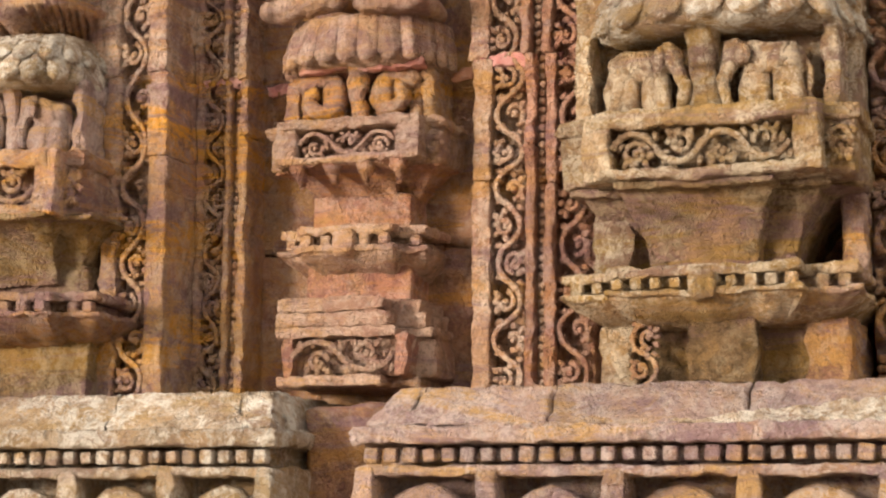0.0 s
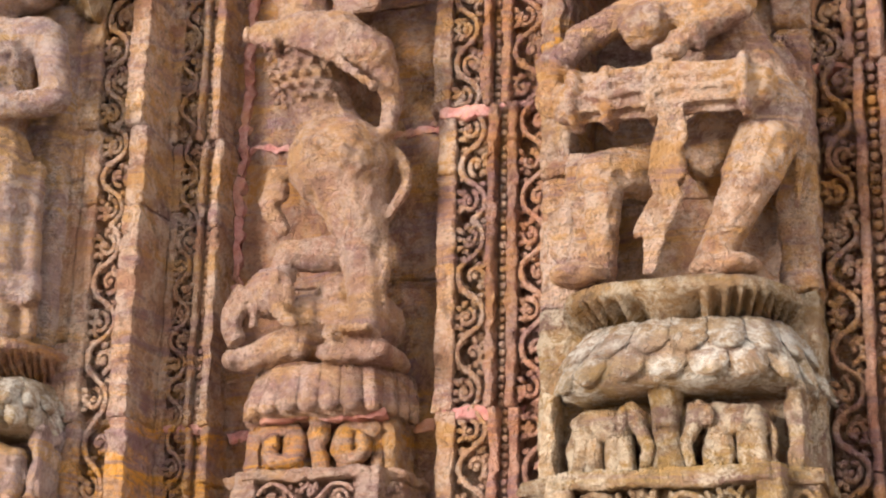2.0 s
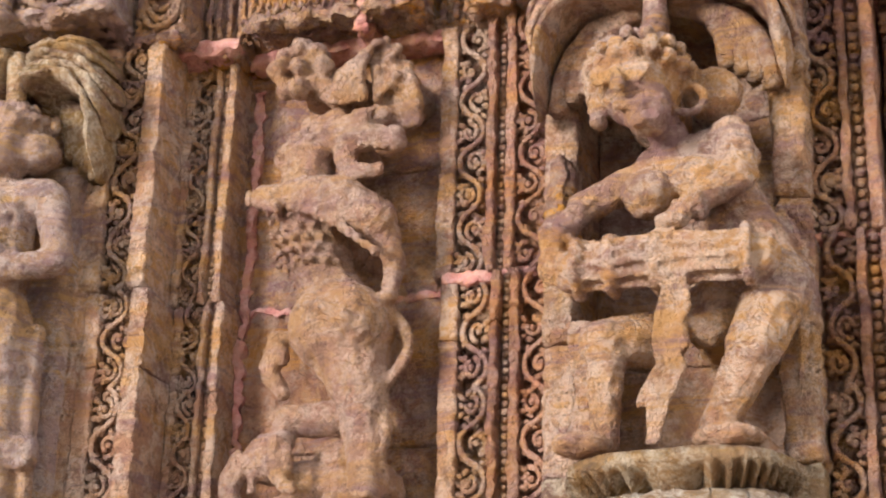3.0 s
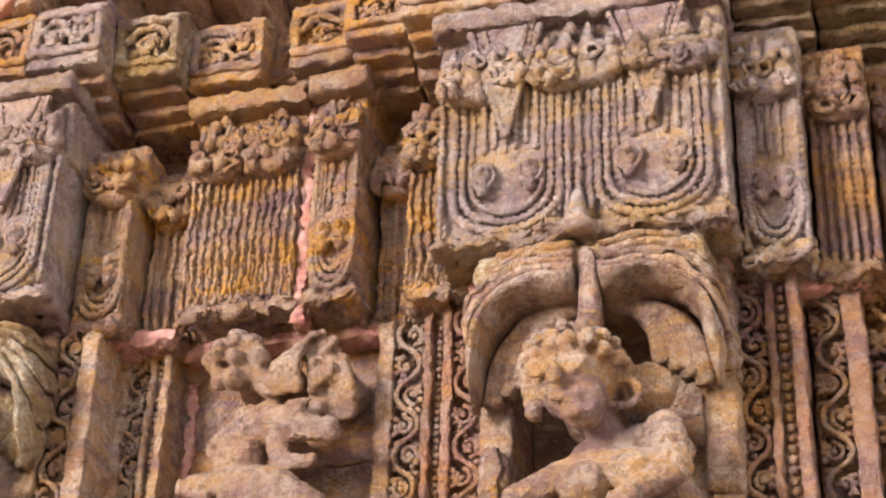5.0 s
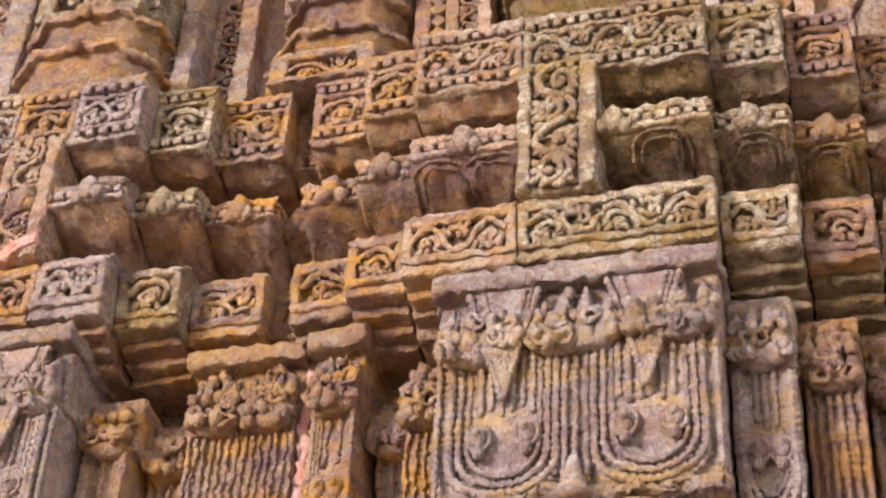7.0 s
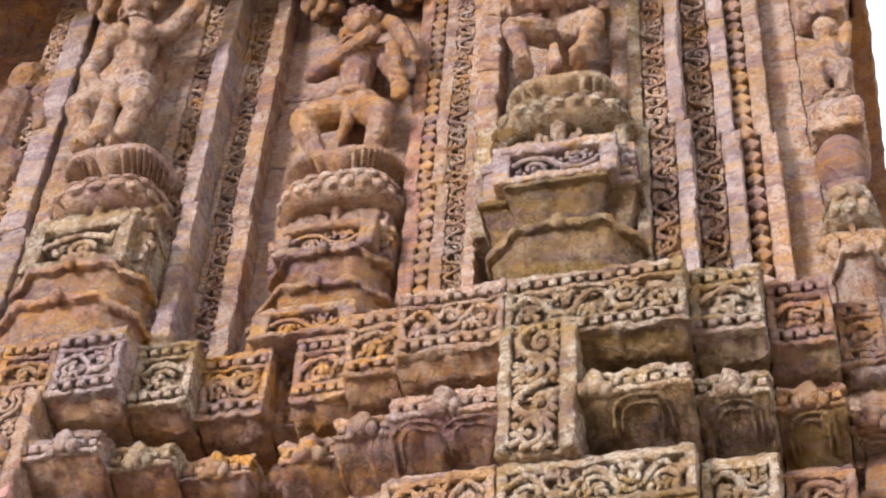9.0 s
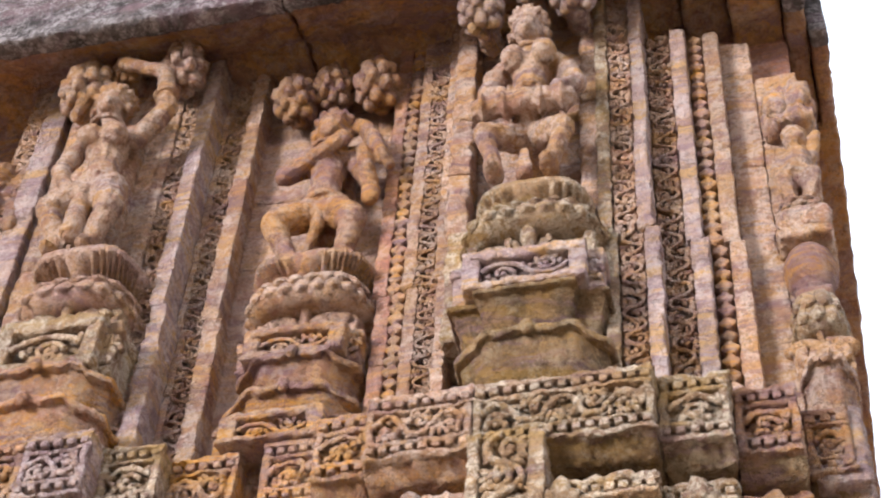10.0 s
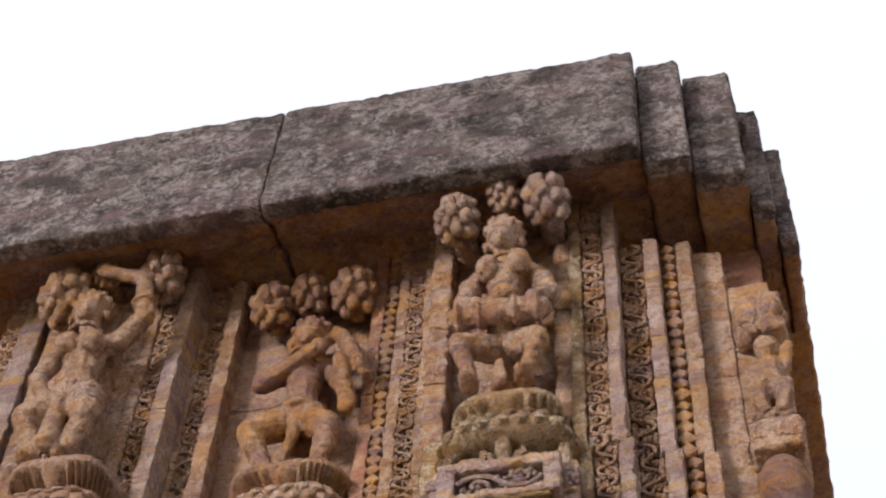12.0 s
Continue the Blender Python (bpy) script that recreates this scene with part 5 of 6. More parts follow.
def ring(s, a, b, t, r, thick=0.014):
    """A bangle round a limb that runs from a to b."""
    a, b = np.array(a), np.array(b)
    c, d = a + (b - a) * t, (b - a) / np.linalg.norm(b - a)
    u = np.cross(d, (0.2, 1, 0.1))
    u /= np.linalg.norm(u)
    v = np.cross(d, u)
    w = np.linspace(0, 2 * np.pi, 13)[:, None]
    s.tube(c + r * (np.cos(w) * u + np.sin(w) * v), thick, 6, d)


# drummer on the main lower pilaster
s, y = Shape(), -0.40
s.blob((-1.15, y - 0.03, 3.115), (0.085, 0.085, 0.03), 12, 6).blob((-0.77, y - 0.03, 3.11), (0.095, 0.085, 0.032), 12, 6)
s.limb((-1.105, y + 0.02, 3.13), (-1.085, y - 0.03, 3.385), 0.038, 0.055).limb((-1.10, y - 0.03, 3.39), (-0.96, y + 0.07, 3.43), 0.066, 0.078)
s.limb((-0.82, y + 0.01, 3.12), (-0.70, y - 0.04, 3.34), 0.045, 0.068).limb((-0.70, y - 0.04, 3.34), (-0.635, y + 0.04, 3.54), 0.076, 0.092)
s.limb((-0.84, y + 0.12, 3.50), (-0.66, y + 0.08, 3.58), 0.09, 0.095)
s.limb((-0.68, y + 0.08, 3.64), (-0.80, y + 0.05, 3.86), 0.085, 0.10).limb((-0.75, y + 0.02, 3.955), (-0.95, y + 0.02, 3.90), 0.062, 0.068)
s.limb((-0.80, y + 0.03, 3.84), (-0.93, y, 3.86), 0.09, 0.08).blob((-0.96, y - 0.05, 3.80), (0.075, 0.075, 0.07), 12, 8).blob((-0.83, y - 0.06, 3.83), (0.07, 0.06, 0.065), 12, 8)
s.limb((-0.745, y - 0.01, 3.965), (-0.715, y - 0.07, 3.82), 0.058, 0.050).limb((-0.715, y - 0.07, 3.82), (-0.86, y - 0.12, 3.71), 0.048, 0.034).blob((-0.89, y - 0.12, 3.685), (0.05, 0.04, 0.025), 10, 6)
ring(s, (-0.745, y, 3.965), (-0.715, y - 0.07, 3.82), 0.6, 0.056)
ring(s, (-0.715, y - 0.07, 3.82), (-0.86, y - 0.12, 3.71), 0.8, 0.042)
s.limb((-0.98, y, 3.875), (-1.15, y - 0.03, 3.79), 0.05, 0.045).limb((-1.15, y - 0.03, 3.79), (-1.22, y - 0.09, 3.66), 0.043, 0.036).blob((-1.215, y - 0.09, 3.60), (0.045, 0.045, 0.06), 10, 7)
ring(s, (-1.15, y - 0.03, 3.79), (-1.22, y - 0.09, 3.66), 0.85, 0.045, 0.017)
s.limb((-1.16, y - 0.10, 3.575), (-0.91, y - 0.11, 3.575), 0.058, 0.066, 14).limb((-0.91, y - 0.11, 3.575), (-0.665, y - 0.10, 3.57), 0.066, 0.058, 14)
for k in range(7):
    w = k * np.pi / 6 - 0.3
    s.tube([(-1.13, y - 0.10 - 0.066 * math.sin(w), 3.575 + 0.066 * math.cos(w)), (-0.91, y - 0.11 - 0.073 * math.sin(w), 3.575 + 0.073 * math.cos(w)), (-0.69, y - 0.10 - 0.066 * math.sin(w), 3.57 + 0.066 * math.cos(w))], 0.009, 5)
for k in (-1.14, -1.05, -0.93, -0.69):
    ring(s, (k - 0.1, y - 0.105, 3.575), (k + 0.1, y - 0.105, 3.575), 0.5, 0.074, 0.016)
sash = [(-0.91, 3.575), (-0.875, 3.50), (-0.885, 3.43), (-0.915, 3.36), (-0.90, 3.28), (-0.935, 3.20), (-0.955, 3.09)]
for k in range(5):
    s.tube([(x + 0.0105 * (k - 2) * (1.0, 1.3, 1.7, 1.2, 1.7, 1.0, 0.4)[j] + 0.004 * math.sin(2 * j + k), y - 0.165 + 0.014 * j + 0.006 * (k % 2), z) for j, (x, z) in enumerate(sash)], 0.0095, 6)
s.limb((-0.94, y - 0.09, 3.27), (-0.985, y - 0.08, 3.20), 0.022, 0.016).limb((-0.875, y - 0.12, 3.42), (-0.865, y - 0.11, 3.34), 0.024, 0.016)
s.limb((-0.90, y + 0.02, 3.96), (-0.955, y - 0.01, 4.07), 0.05, 0.055)
# the bowed head: skull, tapering face, brow, nose, rows of curls, knot of hair and ear ring
s.blob((-0.985, y - 0.05, 4.135), (0.125, 0.125, 0.115), 16, 11).limb((-0.99, y - 0.10, 4.10), (-0.945, y - 0.13, 3.995), 0.105, 0.062, 14)
s.limb((-1.085, y - 0.16, 4.115), (-0.94, y - 0.19, 4.105), 0.022, 0.020, 8).limb((-1.02, y - 0.20, 4.10), (-1.005, y - 0.225, 4.05), 0.016, 0.022, 8)
s.limb((-1.015, y - 0.185, 4.008), (-0.95, y - 0.19, 4.0), 0.015, 0.015, 8).blob((-0.955, y - 0.165, 3.965), (0.035, 0.03, 0.025), 9, 6)
for side in (-0.052, 0.05):
    s.blob((-1.01 + side, y - 0.195, 4.075), (0.024, 0.012, 0.012), 8, 6)
for row, (rz, rr, count) in enumerate(((4.165, 0.140, 17), (4.205, 0.122, 15), (4.238, 0.092, 11), (4.255, 0.045, 6))):
    for k in range(count):
        w = 2 * np.pi * (k + 0.5 * (row % 2)) / count
        s.blob((-0.985 + rr * math.cos(w), y - 0.055 + rr * math.sin(w), rz + 0.01 * math.sin(5 * k)), (0.023, 0.025, 0.023), 8, 6)
for k in range(5):
    s.blob((-1.115 + 0.006 * k, y - 0.09, 4.15 - 0.035 * k), (0.026, 0.034, 0.022), 8, 6)
s.blob((-0.80, y + 0.06, 4.135), (0.085, 0.065, 0.08), 12, 8).blob((-0.87, y + 0.01, 4.17), (0.05, 0.05, 0.05), 10, 7)
w = np.linspace(0, 2 * np.pi, 15)
s.tube(np.stack([-0.855 + 0.048 * np.cos(w), 0 * w + y - 0.045, 4.075 + 0.042 * np.sin(w)], -1), 0.013, 6)
s.limb((-0.78, y + 0.06, 3.72), (-0.80, y + 0.33, 3.76), 0.09, 0.10).limb((-0.80, y + 0.08, 3.52), (-0.82, y + 0.33, 3.5), 0.08, 0.09).limb((-1.0, y + 0.05, 4.18), (-1.0, y + 0.33, 4.2), 0.08, 0.09)
for k in range(5):
    s.tube([(-1.235 + 0.016 * k, y + 0.12, 3.16), (-1.20 + 0.012 * k, y + 0.12, 3.3), (-1.23 + 0.014 * k, y + 0.12, 3.52)], 0.009, 6)
    s.tube([(-0.60, y + 0.10, 3.30 + 0.05 * k), (-0.575, y + 0.11, 3.50 + 0.04 * k), (-0.64, y + 0.10, 3.72 + 0.02 * k)], 0.010, 6)
statue("drummer_statue", s, (-0.92, -0.40, 3.085), TAN, "weathered tan stone figure bending over a long drum", voxel=0.0075)

# leaping beast over a crouching elephant in the lower bay
s, y = Shape(), -0.16
# the elephant: body, domed head, ear, curling trunk, folded forelegs
s.limb((-2.00, y + 0.06, 3.13), (-1.85, y + 0.08, 3.13), 0.105, 0.09, 14).blob((-2.03, y + 0.02, 3.12), (0.07, 0.10, 0.10), 12, 8)
s.blob((-2.135, y - 0.03, 3.215), (0.070, 0.075, 0.075), 14, 10).blob((-2.10, y - 0.02, 3.27), (0.035, 0.04, 0.03), 10, 7)
u = np.linspace(0, 1, 10)
s.tube(np.stack([-2.045 + 0.045 * np.cos(2.9 * u + 0.9), 0 * u + y - 0.105, 3.185 + 0.085 * np.sin(2.9 * u + 4.4)], -1), 0.020, 7)
s.blob((-2.075, y - 0.09, 3.185), (0.045, 0.022, 0.070), 12, 8)
s.tube(np.stack([-2.19 - 0.050 * np.sin(2.6 * u), y - 0.06 + 0 * u, 3.215 - 0.15 * u], -1), 0.042 - 0.014 * u, 8)
s.tube(np.stack([-2.165 + 0 * u, y - 0.07 + 0 * u, 3.175 - 0.07 * u], -1), 0.014, 6)
s.limb((-2.20, y - 0.05, 3.015), (-2.05, y - 0.03, 3.06), 0.038, 0.055).blob((-2.225, y - 0.06, 3.01), (0.035, 0.045, 0.03), 9, 6)
# the loaf-shaped stone with two coils under the standing foot
s.block(-1.965, -1.745, y - 0.10, y + 0.12, 2.985, 3.04, 0.026, 0.04)
for cx in (-1.925, -1.865):
    w = np.linspace(0, 5.5, 12)
    s.tube(np.stack([cx + 0.022 * np.cos(w) * (1 - 0.08 * w), 0 * w + y - 0.08, 3.068 + 0.022 * np.sin(w) * (1 - 0.08 * w)], -1), 0.013, 6)
# standing hind leg, thigh and rounded rump
s.limb((-1.825, y - 0.06, 3.075), (-1.84, y - 0.02, 3.19), 0.048, 0.055, 12).limb((-1.84, y - 0.02, 3.19), (-1.865, y - 0.02, 3.38), 0.056, 0.078, 12)
s.limb((-1.865, y - 0.02, 3.38), (-1.905, y - 0.01, 3.52), 0.080, 0.118, 14).blob((-1.935, y - 0.03, 3.60), (0.160, 0.145, 0.135), 20, 14)
for k in range(4):
    s.blob((-1.865 + 0.024 * k, y - 0.125, 3.06), (0.014, 0.03, 0.016), 7, 5)
for k in range(12):
    s.blob((-1.785 + 0.006 * math.sin(k), y - 0.03, 3.09 + 0.024 * k), (0.016, 0.022, 0.015), 7, 5)
# raised hind leg behind, lying over the elephant
s.limb((-2.095, y + 0.0, 3.335), (-1.93, y + 0.04, 3.345), 0.046, 0.056, 12).limb((-2.10, y, 3.33), (-2.105, y - 0.01, 3.275), 0.042, 0.036)
# waist, chest with curled mane, girdle
s.limb((-1.94, y, 3.66), (-2.00, y + 0.01, 3.75), 0.100, 0.088, 14).limb((-2.00, y + 0.01, 3.75), (-2.055, y + 0.01, 3.90), 0.090, 0.108, 14).limb((-2.055, y + 0.01, 3.90), (-2.07, y + 0.01, 4.06), 0.108, 0.095, 14)
for k in range(6):
    for j in range(7):
        a = -0.2 - 2.6 * (j + 0.5 * (k % 2)) / 7
        s.blob((-2.045 - 0.008 * k + 0.115 * math.cos(a), y + 0.01 + 0.115 * math.sin(a), 3.80 + 0.036 * k), (0.014, 0.012, 0.012), 7, 5)
for k in range(14):
    for d in (0, 0.021):
        gx, gz = -2.02 + 0.0155 * k, 3.665 - 0.0085 * k - d
        s.blob((gx, y - 0.034 - 0.145 * math.sqrt(max(0.02, 1 - ((gx + 1.935) / 0.16) ** 2 - ((gz - 3.60) / 0.135) ** 2)), gz), 0.0125, 7, 5)
# broad raised foreleg, forearm hanging, paw of the other one
s.limb((-2.07, y - 0.08, 4.015), (-1.93, y - 0.10, 3.975), 0.062, 0.078, 12).limb((-1.93, y - 0.10, 3.975), (-1.825, y - 0.08, 3.915), 0.078, 0.066, 12)
s.limb((-1.80, y - 0.06, 3.87), (-1.775, y - 0.04, 3.79), 0.046, 0.034).limb((-1.775, y - 0.04, 3.79), (-1.785, y - 0.04, 3.69), 0.032, 0.026).blob((-1.79, y - 0.05, 3.675), (0.034, 0.03, 0.02), 8, 6)
for k in range(11):
    s.blob((-2.07 + 0.027 * k, y - 0.14, 3.955 - 0.009 * k - 0.0008 * k * k), 0.0165, 8, 6)
s.limb((-2.09, y - 0.05, 4.03), (-2.18, y - 0.09, 4.02), 0.044, 0.040)
for k in range(4):
    s.blob((-2.215 + 0.030 * k, y - 0.12, 4.005 - 0.012 * k), (0.015, 0.02, 0.03), 8, 6)
# arched neck, head thrown back, open jaws
s.limb((-2.08, y, 4.06), (-2.08, y - 0.01, 4.17), 0.092, 0.080, 12).limb((-2.08, y - 0.01, 4.17), (-1.99, y - 0.03, 4.245), 0.078, 0.066, 12)
s.limb((-1.98, y - 0.04, 4.235), (-1.88, y - 0.07, 4.205), 0.064, 0.056, 12).limb((-1.88, y - 0.08, 4.20), (-1.765, y - 0.10, 4.155), 0.044, 0.036, 10).blob((-1.76, y - 0.11, 4.175), (0.030, 0.03, 0.024), 9, 6)
s.limb((-1.945, y - 0.06, 4.17), (-1.925, y - 0.07, 4.085), 0.040, 0.032).limb((-1.925, y - 0.07, 4.085), (-1.82, y - 0.09, 4.07), 0.030, 0.022)
for k in range(4):
    s.blob((-1.875 + 0.026 * k, y - 0.115, 4.15 - 0.006 * k), (0.009, 0.012, 0.016), 6, 5)
s.blob((-1.865, y - 0.115, 4.235), (0.024, 0.022, 0.024), 9, 6).limb((-1.90, y - 0.10, 4.26), (-1.83, y - 0.11, 4.265), 0.016, 0.010, 7)
for k in range(3):
    w = np.linspace(0.5, 4.6, 10)
    s.tube(np.stack([-2.035 - 0.045 * k + 0.034 * np.cos(w), 0 * w + y - 0.09 + 0.012 * k, 4.235 - 0.04 * k + 0.034 * np.sin(w)], -1), 0.014, 6)
# curled plumes over the head
for k in range(8):     # a knot of curled lobes
    a = 2 * np.pi * k / 8
    s.blob((-2.105 + 0.075 * math.cos(a), y - 0.05 + 0.02 * math.sin(3 * k), 4.465 + 0.072 * math.sin(a)), (0.036, 0.05, 0.034), 9, 7)
s.blob((-2.105, y - 0.07, 4.465), (0.03, 0.05, 0.03), 9, 7).limb((-2.10, y - 0.02, 4.46), (-2.0, y - 0.02, 4.38), 0.05, 0.04)
u = np.linspace(0, 1, 9)
for k in range(4):     # a leaf bent upright
    s.tube(np.stack([-1.985 + 0.026 * k + 0.05 * u ** 2, y - 0.03 - 0.05 * np.sin(2.6 * u), 4.345 + (0.11 + 0.025 * k) * u], -1), 0.021 * (1.1 - 0.5 * u), 7)
for k in range(5):     # a tall ribbed plume behind the muzzle
    s.tube(np.stack([-1.86 + 0.028 * k + 0.012 * np.sin(5 * u), y + 0.02 - 0.06 * np.sin(2.4 * u) + 0.008 * (k % 2), 4.26 + (0.30 - 0.035 * abs(k - 1)) * u], -1), 0.023 * (1.05 - 0.45 * u ** 2), 7)
for k in range(7):
    s.blob((-1.845 + 0.03 * (k % 3), y - 0.06, 4.33 + 0.032 * k), (0.020, 0.02, 0.017), 7, 5)
for cx in (-2.08, -1.95, -1.80):
    s.limb((cx, y, 4.42), (cx, y + 0.18, 4.42), 0.045, 0.06, 8)
s.limb((-2.02, y, 4.27), (-1.98, y + 0.02, 4.36), 0.03, 0.03).limb((-1.85, y - 0.03, 4.26), (-1.81, y, 4.34), 0.026, 0.026)
# tail loop, small rider's arm
u = np.linspace(0, 1, 14)
s.tube(np.stack([-1.815 + 0.085 * np.sin(np.pi * u) ** 0.8, 0 * u + y - 0.02, 3.66 - 0.25 * u], -1), 0.018, 8)
s.limb((-2.15, y - 0.01, 3.59), (-2.06, y + 0.02, 3.60), 0.024, 0.028).limb((-2.155, y - 0.02, 3.50), (-2.15, y, 3.585), 0.036, 0.026).limb((-2.15, y - 0.02, 3.47), (-2.115, y - 0.01, 3.42), 0.030, 0.022).blob((-2.12, y - 0.03, 3.53), (0.028, 0.03, 0.034), 8, 6)
# stone left standing behind
s.limb((-1.95, y + 0.05, 3.2), (-1.95, y + 0.2, 3.2), 0.08, 0.09).limb((-1.92, y + 0.03, 3.58), (-1.92, y + 0.2, 3.58), 0.09, 0.1).limb((-2.04, y + 0.03, 3.95), (-2.04, y + 0.2, 3.95), 0.09, 0.1).limb((-1.98, y + 0.0, 4.22), (-1.98, y + 0.2, 4.22), 0.06, 0.07)
statue("beast_statue", s, (-1.95, -0.16, 2.985), ROSE, "rosy tan sandstone lion-like beast rearing over a crouching elephant", voxel=0.0075)

# figure with folded arms on the far lower pilaster
s, y = Shape(), -0.38
s.limb((-3.10, y, 3.10), (-3.06, y, 3.42), 0.05, 0.07).limb((-2.90, y, 3.10), (-2.93, y, 3.42), 0.05, 0.07).limb((-3.06, y, 3.42), (-3.03, y, 3.66), 0.085, 0.095).limb((-2.94, y, 3.42), (-2.96, y, 3.66), 0.085, 0.095)
s.limb((-3.0, y, 3.68), (-3.0, y, 3.95), 0.095, 0.13).limb((-3.16, y, 4.03), (-2.86, y, 4.03), 0.07, 0.07)
s.limb((-2.83, y, 4.02), (-2.775, y - 0.02, 3.82), 0.055, 0.048).limb((-2.775, y - 0.02, 3.81), (-3.0, y - 0.10, 3.76), 0.046, 0.042).limb((-3.2, y, 4.0), (-3.23, y - 0.02, 3.80), 0.055, 0.048).limb((-3.23, y - 0.02, 3.8), (-3.05, y - 0.1, 3.74), 0.045, 0.04)
s.limb((-3.0, y, 4.05), (-3.0, y, 4.14), 0.05, 0.05)
head(s, -3.0, y - 0.02, 4.22, 1.1, (0.08, -0.02))
s.limb((-2.82, y + 0.02, 3.1), (-2.85, y + 0.02, 3.6), 0.025, 0.034).blob((-2.82, y - 0.01, 3.22), (0.05, 0.04, 0.06), 10, 7)
for k in range(8):
    ring(s, (-2.94, y, 3.46 + 0.02 * k), (-2.95, y, 3.7), 0.0, 0.09, 0.006)
s.block(-3.2, -2.8, y + 0.10, y + 0.18, 3.05, 4.2, 0.03, 0.1)
statue("guardian_statue", s, (-3.0, -0.38, 3.06), MAUVE, "greyish stone standing figure with folded arms")

# drummer on the main upper pilaster: squatting, a drum across the lap, a tassel hanging below it
s, y = Shape(), -0.40
s.limb((-1.06, y + 0.03, 8.35), (-1.195, y - 0.07, 8.27), 0.070, 0.058).limb((-1.195, y - 0.07, 8.26), (-1.13, y - 0.03, 8.02), 0.052, 0.036).blob((-1.14, y - 0.07, 7.985), (0.05, 0.08, 0.026), 10, 6)
s.limb((-0.93, y + 0.03, 8.35), (-0.805, y - 0.07, 8.24), 0.070, 0.058).limb((-0.805, y - 0.07, 8.23), (-0.88, y - 0.03, 8.02), 0.052, 0.036).blob((-0.87, y - 0.07, 7.985), (0.05, 0.08, 0.026), 10, 6)
s.limb((-1.05, y + 0.06, 8.40), (-0.94, y + 0.06, 8.40), 0.08, 0.08)
s.limb((-1.215, y - 0.09, 8.435), (-1.0, y - 0.10, 8.44), 0.052, 0.060, 14).limb((-1.0, y - 0.10, 8.44), (-0.785, y - 0.09, 8.43), 0.060, 0.052, 14)
for k in (-1.20, -1.09, -0.91, -0.80):
    ring(s, (k - 0.1, y - 0.095, 8.435), (k + 0.1, y - 0.095, 8.435), 0.5, 0.064, 0.012)
for k in range(3):
    s.limb((-1.005 + 0.010 * (k - 1), y - 0.03, 8.17), (-1.005 + 0.026 * (k - 1), y - 0.02, 8.05), 0.011, 0.017)
s.blob((-1.005, y - 0.02, 8.01), (0.045, 0.05, 0.03), 10, 6)
s.limb((-0.995, y + 0.02, 8.44), (-0.995, y + 0.01, 8.62), 0.088, 0.066).limb((-0.995, y + 0.01, 8.62), (-0.985, y, 8.80), 0.068, 0.105).limb((-1.11, y + 0.01, 8.86), (-0.85, y + 0.01, 8.85), 0.062, 0.062)
s.blob((-1.062, y - 0.085, 8.81), (0.066, 0.066, 0.066), 14, 9).blob((-0.905, y - 0.085, 8.83), (0.066, 0.066, 0.066), 14, 9)
for k in range(3):
    ring(s, (-0.995, y, 8.57 + 0.03 * k), (-0.995, y, 8.9), 0.0, 0.076, 0.009)
s.limb((-1.14, y, 8.84), (-1.21, y - 0.03, 8.63), 0.050, 0.045).limb((-1.21, y - 0.03, 8.62), (-1.10, y - 0.11, 8.50), 0.042, 0.036).limb((-0.83, y, 8.83), (-0.735, y - 0.03, 8.62), 0.050, 0.045).limb((-0.735, y - 0.03, 8.61), (-0.83, y - 0.11, 8.49), 0.042, 0.036)
ring(s, (-1.14, y, 8.84), (-1.21, y - 0.03, 8.63), 0.45, 0.054, 0.012)
ring(s, (-0.83, y, 8.83), (-0.735, y - 0.03, 8.62), 0.45, 0.054, 0.012)
s.limb((-0.99, y, 8.90), (-0.99, y - 0.01, 9.0), 0.048, 0.05)
ring(s, (-0.99, y - 0.02, 8.91), (-0.99, y - 0.02, 9.0), 0.0, 0.075, 0.014)
head(s, -0.995, y - 0.04, 9.10, 1.05, (0.0, 0.11))
s.limb((-0.99, y + 0.05, 8.40), (-0.99, y + 0.32, 8.40), 0.09, 0.1).limb((-0.99, y + 0.05, 8.80), (-0.99, y + 0.32, 8.80), 0.1, 0.11).limb((-1.0, y + 0.05, 9.12), (-1.0, y + 0.32, 9.12), 0.07, 0.08)
s.v = [np.stack([-0.995 + 0.88 * (p[:, 0] + 0.995), p[:, 1], p[:, 2]], -1) for p in s.v]
statue("drummer_statue", s, (-1.0, -0.40, 7.955), TAN, "weathered tan stone figure with a drum across its lap", voxel=0.0075)

# dancing figure in the upper bay: knees bent outward, a horn held to the shoulder
s, y = Shape(), -0.12
s.limb((-2.04, y, 8.36), (-2.185, y - 0.06, 8.25), 0.080, 0.066).limb((-2.19, y - 0.06, 8.24), (-2.09, y - 0.02, 7.99), 0.060, 0.040).blob((-2.10, y - 0.05, 7.955), (0.05, 0.07, 0.026), 9, 6)
s.limb((-1.94, y, 8.36), (-1.825, y - 0.06, 8.22), 0.080, 0.068).limb((-1.82, y - 0.06, 8.21), (-1.865, y - 0.02, 7.98), 0.062, 0.042).blob((-1.855, y - 0.05, 7.955), (0.05, 0.07, 0.026), 9, 6)
s.limb((-2.05, y + 0.01, 8.39), (-1.93, y + 0.01, 8.39), 0.078, 0.078)
s.limb((-1.99, y - 0.05, 8.34), (-2.0, y - 0.02, 8.24), 0.026, 0.032).limb((-2.0, y - 0.02, 8.24), (-2.05, y + 0.02, 8.10), 0.030, 0.016)
for k in range(3):
    ring(s, (-1.99, y, 8.41 + 0.022 * k), (-1.99, y, 8.7), 0.0, 0.086, 0.011)
